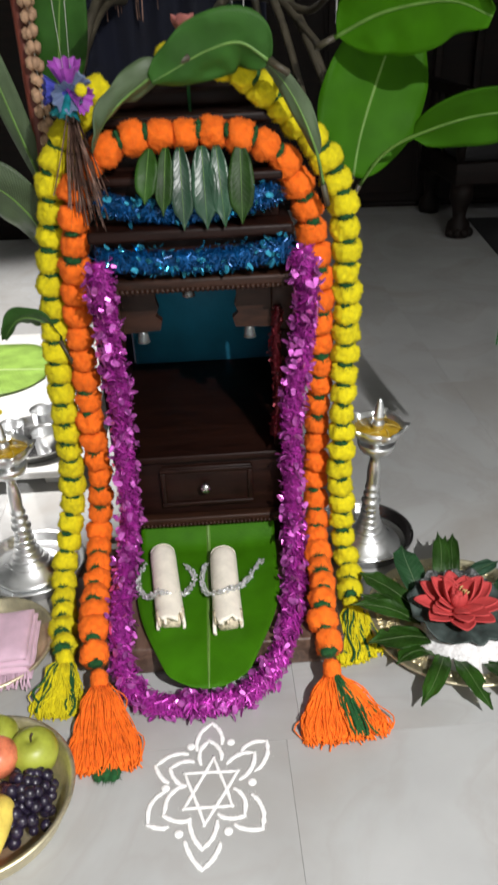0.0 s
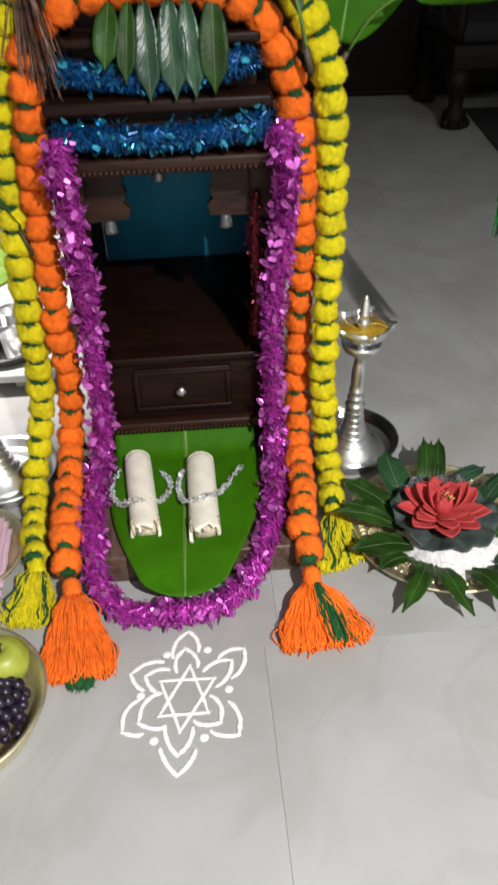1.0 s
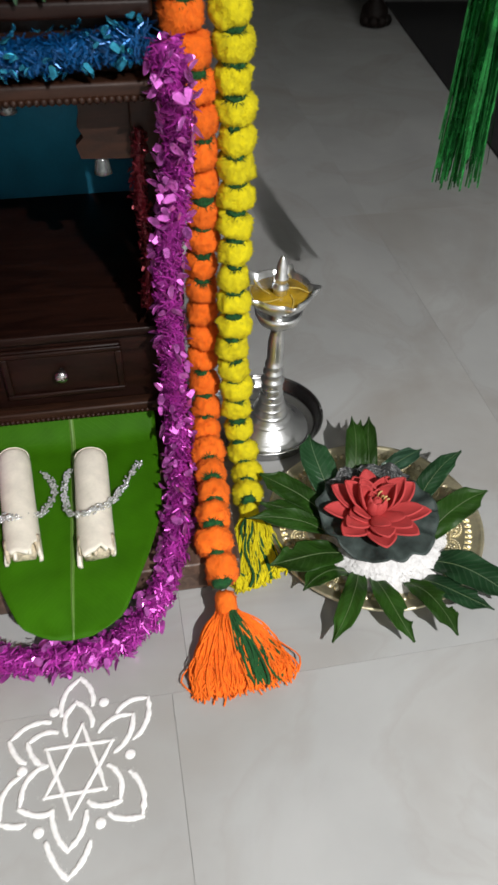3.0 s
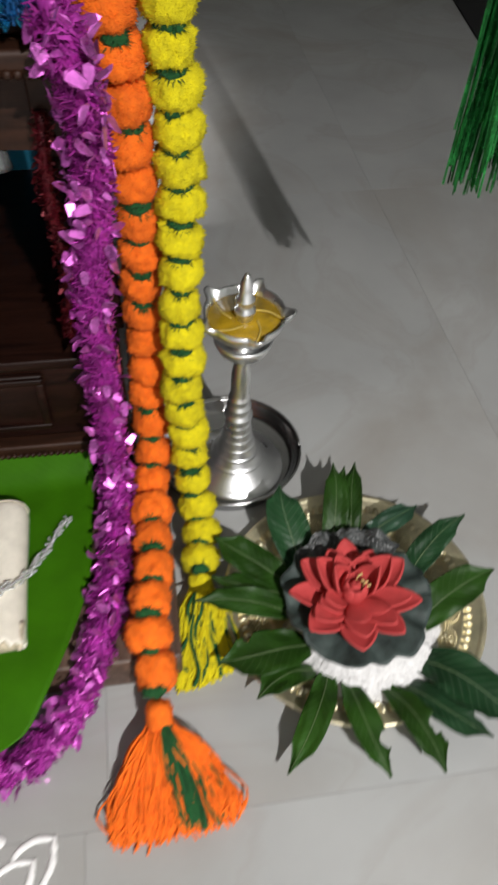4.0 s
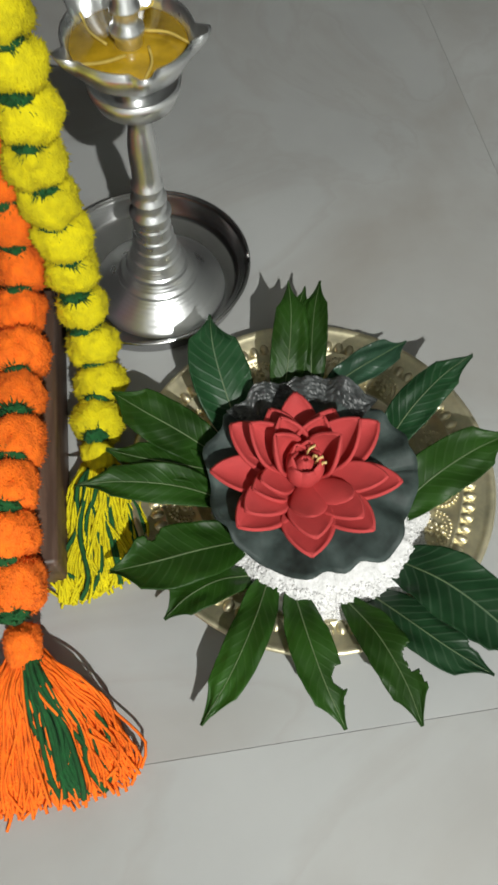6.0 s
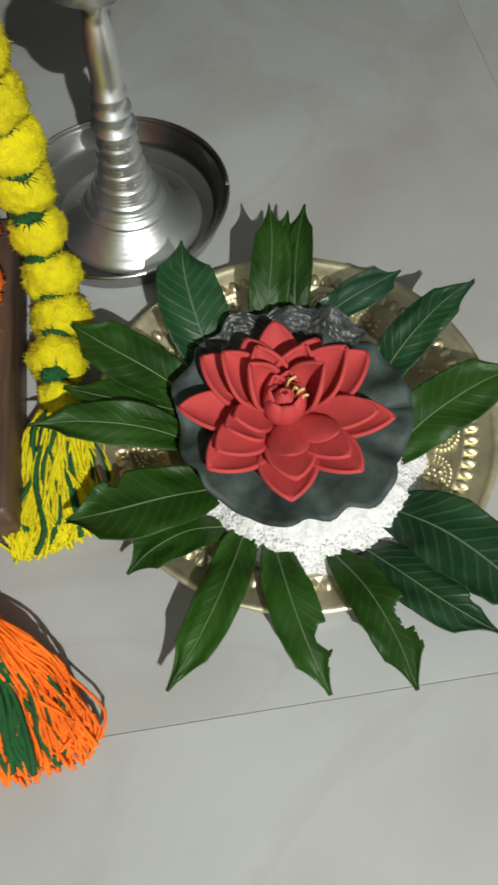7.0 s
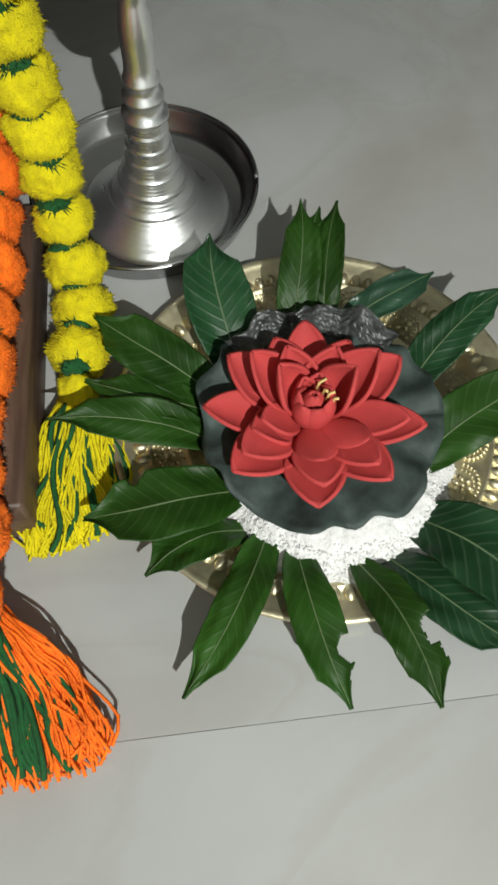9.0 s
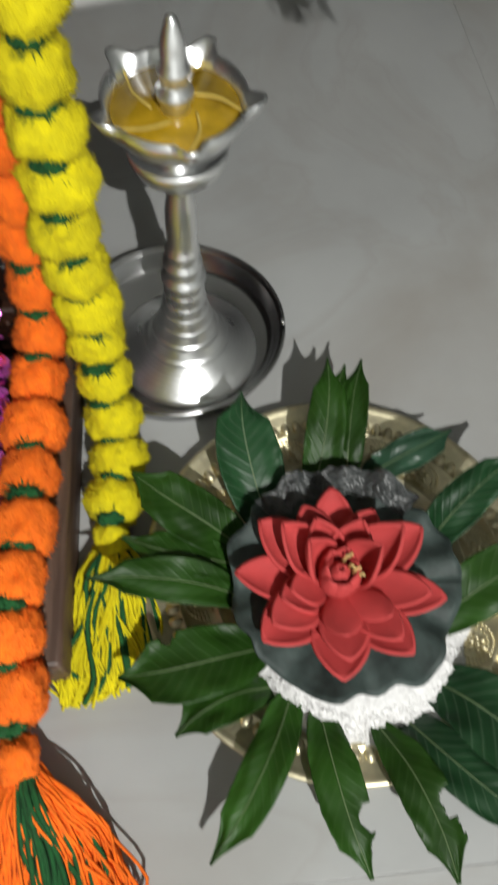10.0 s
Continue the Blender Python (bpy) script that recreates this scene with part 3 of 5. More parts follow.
def garland(label, key, path, material, count, tail, tail_ends, seed, n_yarn=520, n_green=20, tuft_every=1.0, where=(0.3, 0.6)):
    base = Vector(tail)
    ob = thing("pompom_garland", Matrix.Translation(base), label, "garland", "pompom garlands on the temple")
    inv = Matrix.Translation(-base)
    pts = spline(path, count * 2)
    g = random.Random(seed)
    bm = bmesh.new()
    tube(bm, [p - base for p in spline(path, 120)], 0.0028, 6)
    part("cord", bm, M_GREENYARN, ob)
    for i in range(count):
        p = pts[2 * i + 1]
        t = (pts[2 * i + 2] - pts[2 * i]).normalized()
        gap = (pts[2 * i + 2] - pts[2 * i]).length
        k = g.uniform(0.92, 1.07)
        m = inv @ frame_on(p + Vector((g.gauss(0, 0.0012), g.gauss(0, 0.0012), 0)), t) @ Matrix.Rotation(g.uniform(0, 6.3), 4, "Z") @ Matrix.Rotation(g.gauss(0, 0.16), 4, "X") @ Matrix.Diagonal((k, k, min(1.22, max(0.86, gap / 0.0385)) * g.uniform(0.97, 1.05), 1))
        shared("pompom", g.choice(POMS[key]), ob, m)
        if g.random() < tuft_every:
            shared("green_tuft", g.choice(TUFTS), ob, inv @ Matrix.Translation(lean(t) * 0.0080) @ frame_on(pts[2 * i + 2], t) @ Matrix.Rotation(g.uniform(0, 6.3), 4, "Z") @ Matrix.Diagonal((g.uniform(0.85, 1.2), g.uniform(0.85, 1.2), g.uniform(0.7, 1.2), 1)))
    shared("knot", POMS[key][0], ob, inv @ frame_on(Vector(tail) + (pts[-1] - Vector(tail)) * 0.38, (pts[-1] - Vector(tail)).normalized()) @ Matrix.Diagonal((0.62, 0.62, 0.8, 1)))
    knot = Vector(tail)
    tassel_world(ob, base, knot, tail_ends, material, n_yarn, n_green, seed, where)
    return ob


def lean(t):
    """Out from the string, to the front and upwards."""
    d = Vector((0.0, -0.75, 0.65))
    return (d - t * d.dot(t)).normalized()


def tassel_world(ob, base, knot, ends, material, n, green_n, seed, where):
    before = set(ob.children)
    tassel(ob, knot, ends, material, n, green_n, seed, where=where)
    for c in ob.children:
        if c not in before:
            c.matrix_basis = Matrix.Translation(-base)


garland("orange yarn pompom garland with a spread tassel on the floor", "o",
        [tw(-0.015, -0.02, 0.818), tw(0.045, -0.025, 0.82), tw(0.105, -0.03, 0.808), tw(0.155, -0.02, 0.768), tw(0.185, -0.01, 0.70), (0.182, 1.47, 0.60), (0.189, 1.48, 0.50), (0.186, 1.485, 0.40), (0.183, 1.488, 0.30), (0.180, 1.478, 0.18), (0.179, 1.435, 0.115), (0.179, 1.36, 0.092), (0.182, 1.29, 0.088), (0.176, 1.23, 0.083), (0.184, 1.152, 0.055)],
        M_ORANGE, 29, (0.187, 1.119, 0.034), [(0.132, 1.014, 0), (0.274, 1.036, 0)], 3, n_yarn=700, n_green=24, tuft_every=0.9, where=(0.56, 0.6, 0.64, 0.68, 0.88))
garland("orange yarn pompom garland with a full tassel on the floor", "o",
        [tw(-0.015, -0.02, 0.818), tw(-0.06, -0.022, 0.82), tw(-0.12, -0.03, 0.80), tw(-0.165, -0.03, 0.76), tw(-0.178, -0.035, 0.68), tw(-0.192, -0.02, 0.59), tw(-0.199, -0.01, 0.49), tw(-0.204, -0.005, 0.36), tw(-0.207, 0.0, 0.2), (-0.240, 1.43, 0.115), (-0.230, 1.35, 0.09), (-0.224, 1.29, 0.085), (-0.208, 1.19, 0.08), (-0.196, 1.135, 0.055)],
        M_ORANGE, 28, (-0.187, 1.098, 0.042), [(-0.215, 0.968, 0), (-0.106, 0.985, 0)], 4, n_yarn=820, n_green=0, tuft_every=0.6)
garland("yellow yarn pompom garland with green tufts and a tassel", "y",
        [tw(-0.03, -0.0, 0.915), tw(0.04, -0.01, 0.915), tw(0.105, -0.02, 0.888), tw(0.155, 0.0, 0.84), tw(0.205, 0.0, 0.79), tw(0.236, 0.0, 0.73), (0.226, 1.47, 0.66), (0.229, 1.478, 0.55), (0.230, 1.472, 0.45), (0.226, 1.45, 0.33), (0.223, 1.442, 0.24), (0.226, 1.436, 0.16), (0.230, 1.412, 0.085), (0.236, 1.375, 0.045), (0.235, 1.315, 0.03)],
        M_YELLOW, 31, (0.236, 1.29, 0.022), [(0.203, 1.172, 0), (0.282, 1.205, 0)], 5, n_yarn=760, where=(0.3, 0.36, 0.62, 0.68, 0.9), n_green=14)
garland("yellow yarn pompom garland with a tassel fringed in green", "y",
        [tw(-0.108, 0.02, 0.888), tw(-0.128, 0.02, 0.874), tw(-0.165, 0.005, 0.835), tw(-0.2, 0.0, 0.78), tw(-0.215, 0.0, 0.70), tw(-0.228, 0.0, 0.62), tw(-0.242, 0.0, 0.5), tw(-0.25, 0.0, 0.35), tw(-0.258, 0.0, 0.2), (-0.298, 1.41, 0.1), (-0.303, 1.36, 0.045), (-0.290, 1.29, 0.03), (-0.266, 1.19, 0.03)],
        M_YELLOW, 28, (-0.262, 1.168, 0.025), [(-0.298, 1.078, 0), (-0.222, 1.078, 0)], 6, n_yarn=600, where=(0.85, 0.1), n_green=12)

for ob in [o for o in bpy.data.objects if o.get("label", "").startswith("orange yarn pompom garland with a full")]:
    for dx, dy, k in ((0.0, 0.0, 1.0), (0.012, -0.004, 0.8), (-0.009, -0.006, 0.7)):
        shared("green_tuft", TUFTS[0], ob, Matrix.Translation(Vector((-0.158 + dx, 0.972 + dy, 0.008)) - Vector((-0.187, 1.098, 0.042))) @ Matrix.Diagonal((k, 1.3 * k, 0.9 * k, 1)))


# ---------- foil tinsel ----------
def tinsel(name, label, path, radius, m_strip, m_leaf, per_metre, leaves, seed, flat_floor=None, wide=0.0012, leaf_size=1.0):
    g = random.Random(seed)
    base = Vector(path[-1])
    base.z = min(Vector(p).z for p in path)
    ob = thing(name, Matrix.Translation(base), label, "tinsel garland", "foil tinsel")
    L = length(path)
    pts = [p - base for p in spline(path, max(40, int(L * 150)))]
    bm = bmesh.new()
    tube(bm, pts, radius * 0.45, 8, lambda s: 0.9 + 0.35 * noise.noise(Vector((s * 60, 2, 0))))
    part("core_cord", bm, m_strip, ob)
    bm = bmesh.new()
    bl = bmesh.new()
    floor_z = (flat_floor - base.z) if flat_floor is not None else None

    def at():
        f = g.random() * (len(pts) - 1.001)
        i = int(f)
        return pts[i].lerp(pts[i + 1], f - i), (pts[i + 1] - pts[i]).normalized()

    def keep(v):
        if floor_z is not None and v.z < floor_z:
            v.z = floor_z + 0.001 + 0.001 * g.random()
        return v

    for _ in range(int(L * per_metre)):
        p, t = at()
        d = Vector((g.gauss(0, 1), g.gauss(0, 1), g.gauss(0, 1)))
        d = (d - t * d.dot(t)).normalized()
        r = radius * g.uniform(0.35, 1.0) ** 0.6 * 0.92
        # curled strips: out from the cord, then back along and round it
        q = t.cross(d)
        turn = (q * g.uniform(-1, 1) + t * g.uniform(-1, 1) + Vector((0, 0, -0.25))) * radius * 0.75
        w = q.lerp(t, g.random()).normalized() * g.uniform(0.5, 1.4) * wide
        a, b, c = p + d * r * 0.3, p + d * r * 0.85 + turn * 0.25, p + d * r * g.uniform(0.75, 1.0) + turn
        if (c - p).length > radius:
            c = p + (c - p).normalized() * radius * g.uniform(0.85, 1.04)
        vs = [bm.verts.new(keep(x)) for x in (a - w, a + w, b + w, b - w, c + w * 0.6, c - w * 0.6)]
        bm.faces.new(vs[0:4])
        bm.faces.new((vs[3], vs[2], vs[4], vs[5]))
    for _ in range(int(L * leaves)):
        p, t = at()
        d = Vector((g.gauss(0, 1), g.gauss(0, 1), g.gauss(0, 1)))
        d = (d - t * d.dot(t)).normalized()
        e = (d * g.uniform(-0.2, 0.9) + t * g.uniform(-1, 1) + t.cross(d) * g.uniform(-1, 1) + Vector((0, 0, -0.3))).normalized()
        lx = g.uniform(0.55, 1.15) * 0.0082 * leaf_size
        wx = lx * g.uniform(0.5, 0.68)
        c = p + d * radius * g.uniform(0.78, 0.98) + e * lx * 0.5
        f = d.lerp(Vector((g.gauss(0, 1), g.gauss(0, 1), g.gauss(0, 1))), 0.45).cross(e).normalized()
        n = e.cross(f) * 0.0012
        bl.faces.new([bl.verts.new(keep(c + e * lx * math.cos(k) + f * wx * math.sin(k) * (1 - 0.25 * math.cos(k)) + n * math.cos(2 * k))) for k in [2 * math.pi * j / 8 for j in range(8)]])
    part("foil_fringe", bm, m_strip, ob, smooth=False)["kind"] = "stuff"
    part("foil_leaf_trim", bl, m_leaf, ob, "shiny leaf-shaped foil pieces", smooth=False)["kind"] = "stuff"
    return ob


tinsel("purple_tinsel", "purple foil tinsel looped round the shrine and floor", [tw(-0.138, -0.092, 0.655), tw(-0.139, -0.09, 0.61), tw(-0.142, -0.06, 0.52), tw(-0.143, -0.042, 0.4), tw(-0.148, -0.042, 0.28), tw(-0.153, -0.045, 0.17), (-0.178, 1.39, 0.10), (-0.178, 1.32, 0.082), (-0.168, 1.22, 0.078), (-0.157, 1.15, 0.05), (-0.125, 1.095, 0.026), (-0.04, 1.078, 0.024), (0.04, 1.092, 0.025), (0.09, 1.135, 0.04), (0.118, 1.19, 0.07), (0.13, 1.27, 0.08), (0.136, 1.36, 0.09), tw(0.152, -0.055, 0.14), tw(0.154, -0.045, 0.25), tw(0.157, -0.04, 0.38), tw(0.170, -0.042, 0.46), tw(0.177, -0.06, 0.54), tw(0.174, -0.09, 0.61), tw(0.165, -0.092, 0.66)],
       0.0240, M_PURPLE, M_PURPLE_L, 7600, 450, 11, 0.002, wide=0.0013, leaf_size=1.1)
tinsel("blue_tinsel", "blue foil tinsel along the temple frieze", [tw(-0.140, -0.07, 0.655), tw(-0.07, -0.075, 0.65), tw(0.02, -0.075, 0.648), tw(0.09, -0.075, 0.653), tw(0.152, -0.07, 0.66)], 0.0225, M_BLUE, M_BLUE_L, 9500, 520, 12, wide=0.0011, leaf_size=0.85)
tinsel("blue_tinsel", "blue foil tinsel along the upper temple frieze", [tw(-0.128, -0.045, 0.735), tw(-0.08, -0.05, 0.722), tw(0.0, -0.05, 0.716), tw(0.08, -0.05, 0.725), tw(0.136, -0.045, 0.738)], 0.0215, M_BLUE, M_BLUE_L, 9500, 360, 13, wide=0.0011, leaf_size=0.85)
tinsel("red_tinsel", "dark red foil tinsel on the shrine post", [tw(0.136, -0.012, 0.545), tw(0.13, -0.012, 0.47), tw(0.134, -0.014, 0.38), tw(0.126, -0.014, 0.30)], 0.013, M_REDFOIL, M_REDFOIL, 3200, 200, 15, wide=0.0010, leaf_size=0.6)


# ---------- leaves ----------
def blade(path, width, side, profile, cup=0.15, ripple=0.0, nu=28, nv=10, seed=0, tear=0.0):
    """A leaf along path; side: its sideways direction."""
    pts = spline(path, nu)
    s0 = Vector(side)

    def at(u, v):
        i = round(u * nu)
        t = (pts[min(i + 1, nu)] - pts[max(i - 1, 0)]).normalized()
        s = (s0 - t * s0.dot(t)).normalized()
        n = t.cross(s)
        k = 2 * v - 1
        w = width * 0.5 * profile(u)
        edge = 1 + tear * noise.noise(Vector((u * 14, 5 + seed + (k > 0), 0)))
        up = cup * w * (abs(k) ** 1.5) + ripple * noise.noise(Vector((u * 5, k * 1.5, seed))) * abs(k)
        return pts[i] + s * (k * w * (edge if abs(k) > 0.7 else 1)) + n * up
    return grid(at, nu, nv)


def mango_profile(u):
    body = math.sin(math.pi * min(1, 0.04 + 0.90 * u)) ** 0.62
    tip = max(0, u - 0.80) / 0.20
    return max(0.010, body * (1 - 0.88 * tip ** 0.75))


def banana_profile(u):
    return max(0.03, math.sin(math.pi * (0.012 + 0.95 * u) ** 0.8) ** 0.65)


# the cut banana leaf on the plank, with its end hanging past the edge
def lap(u, v):
    y = 0.004 - 0.375 * u
    half = 0.131 - 0.004 * u if u < 0.42 else 0.131 - 0.002 - 0.075 * ((u - 0.42) / 0.58) ** 1.6
    if u > 0.93:
        half *= 1 - 0.55 * ((u - 0.93) / 0.07) ** 2
    k = 2 * v - 1
    z = 0.0645 + 0.004 * abs(k) + 0.003 * noise.noise(Vector((u * 4, k * 2, 1)))
    if u < 0.12:
        z += 0.045 * (1 - u / 0.12) ** 2
    if u > 0.78:
        z -= 0.016 * ((u - 0.78) / 0.22) ** 1.4
    skew = -0.010 - 0.004 * u
    return Vector((k * half + skew, y, z))


ob = thing("cut_banana_leaf", TEMPLE, "", "banana leaf")
thick(part("blade", grid(lap, 40, 24), M_BANANA, ob), 0.0008)
bm = bmesh.new()
tube(bm, [lap(k / 30, 0.5) + Vector((0, 0, 0.0006)) for k in range(31)], 0.0026, 8, lambda s: 1.1 - 0.6 * s)
part("midrib", bm, M_RIB, ob, "pale green midrib")
tagged(ob, "glossy green cut banana leaf laid on the wooden plank")


# ---------- two pith rolls with beaded chains ----------
def pith_roll(back, front, r, seed):
    ob = thing("banana_pith_roll", Matrix.Identity(4), "cream banana pith half-roll with a torn end", "pith roll", "pith rolls on the leaf")
    b, f = Vector(back), Vector(front)
    t = (f - b).normalized()
    s = t.cross(Vector((0, 0, 1))).normalized()
    g = random.Random(seed)
    teeth = [g.uniform(-0.016, 0.008) for _ in range(13)]

    def wall(rad):
        def fn(u, v):
            a = math.pi * (-0.12 + 1.24 * v)
            L = (f - b).length
            j = v * 12
            cut = teeth[int(j)] * (1 - j % 1) + teeth[min(12, int(j) + 1)] * (j % 1)
            mid = -0.004 if 0.3 < v < 0.7 else 0.002
            d = u * L + (max(0, u - 0.8) / 0.2) * (cut - mid)
            rr = rad * (1 + 0.12 * max(0, u - 0.55)) * (1 - 0.1 * max(0, 0.06 - u) / 0.06)
            return b + t * d + s * (rr * math.cos(a)) + Vector((0, 0, rr * math.sin(a)))
        return fn
    shell = part("shell", grid(wall(r), 30, 24), M_PITH, ob)
    thick(shell, 0.005)
    cap = bmesh.new()
    n = 20
    ring = [cap.verts.new(b + t * 0.001 + s * (r * 0.97 * math.cos(math.pi * (-0.12 + 1.24 * k / n))) + Vector((0, 0, r * 0.97 * math.sin(math.pi * (-0.12 + 1.24 * k / n))))) for k in range(n + 1)]
    cap.faces.new(ring)
    part("closed_end", cap, M_PITH, ob, smooth=False)
    core = bmesh.new()
    tube(core, [b + t * 0.02, b.lerp(f, 0.5), b.lerp(f, 0.90), b.lerp(f, 0.965)], r * 0.80, 18, lambda w: 1 - 0.12 * w)
    for v in core.verts:
        v.co += (t * 0.006 * noise.noise(v.co * 160) + Vector((0, 0, 0.002 * noise.noise(v.co * 120)))) * (1 if (v.co - b).dot(t) > 0.1 else 0)
    part("core", core, M_PITH_CUT, ob, "torn fibrous core")
    for i, x in enumerate((-0.85, -0.42, 0.0, 0.38, 0.8)):
        bm = bmesh.new()
        p = f + s * (r * x) + Vector((0, 0, r * 0.75 * math.sqrt(1 - x * x))) - t * 0.03
        ln = (0.034, 0.026, 0.031, 0.024, 0.036)[(i + seed) % 5]
        tube(bm, spline([p, p + t * ln * 0.6 + Vector((0, 0, 0.001)), p + t * ln - Vector((0, 0, 0.004))], 6), 0.0052, 6, lambda q: 1 - 0.55 * q)
        part("torn_strip", bm, M_PITH if i % 2 else M_PITH_CUT, ob)
    return ob


RZ = 0.079
pith_roll((-0.116, 1.395, RZ), (-0.079, 1.200, RZ - 0.004), 0.0240, 1)
pith_roll((0.0, 1.385, RZ), (0.018, 1.194, RZ - 0.004), 0.0250, 2)


def beaded_chain(path, seed):
    ob = thing("beaded_chain", Matrix.Translation(path[0]), "silver beaded chain wrapped over a pith roll", "chain", "beaded chains")
    g = random.Random(seed)
    base = Vector(path[0])
    pts = [p - base for p in spline(path, 60)]
    bm = bmesh.new()
    tube(bm, pts, 0.0016, 5)
    part("wire", bm, M_GLASSBEAD, ob)
    bm = bmesh.new()
    for p in pts:
        for _ in range(5):
            d = Vector((g.gauss(0, 1), g.gauss(0, 1), g.gauss(0, 1))).normalized()
            ball(bm, p + d * 0.0050, g.uniform(0.0014, 0.0023), 1)
    part("beading", bm, M_GLASSBEAD, ob)["kind"] = "stuff"


beaded_chain([(-0.146, 1.364, 0.075), (-0.155, 1.336, 0.074), (-0.148, 1.300, 0.074), (-0.130, 1.272, 0.078), (-0.104, 1.252, 0.108), (-0.080, 1.262, 0.092), (-0.062, 1.288, 0.074), (-0.050, 1.318, 0.073), (-0.055, 1.345, 0.072), (-0.070, 1.364, 0.073)], 1)
beaded_chain([(-0.031, 1.369, 0.073), (-0.036, 1.335, 0.073), (-0.031, 1.296, 0.074), (-0.018, 1.268, 0.088), (0.008, 1.250, 0.109), (0.033, 1.276, 0.096), (0.045, 1.312, 0.076), (0.058, 1.344, 0.074), (0.073, 1.374, 0.074)], 2)

# ---------- mango leaves hung on the cornice ----------
for x, ln, w, tilt, m_ in ((-0.050, 0.072, 0.034, -0.06, M_MANGO), (-0.026, 0.090, 0.027, -0.05, M_MANGO), (-0.006, 0.112, 0.035, 0.0, M_MANGO_P), (0.026, 0.112, 0.040, 0.01, M_MANGO_P), (0.047, 0.110, 0.032, 0.04, M_MANGO_P), (0.082, 0.106, 0.040, -0.01, M_MANGO)):
    p0 = tw(x, -0.048, 0.806)
    p2 = tw(x + tilt * 0.2, -0.082, 0.806 - ln)
    ob = thick(part("mango_leaf", blade([p0, p0.lerp(p2, 0.5) + tw(0, -0.006, 0) - tw(0, 0, 0), p2], w * 0.95, (1, 0.07, 0.0), mango_profile, 0.2, 0.004, 18, 6, seed=x * 100), m_), 0.0007)
    rib = bmesh.new()
    tube(rib, spline([p0, p0.lerp(p2, 0.5) + tw(0, -0.0066, 0) - tw(0, 0, 0), p2], 16), 0.0005, 5, lambda q: 1.2 - 0.85 * q)
    part("midrib", rib, M_RIB, ob)
    tagged(ob, "long green mango leaf hanging from the temple cornice", "leaf", "hanging mango leaves")


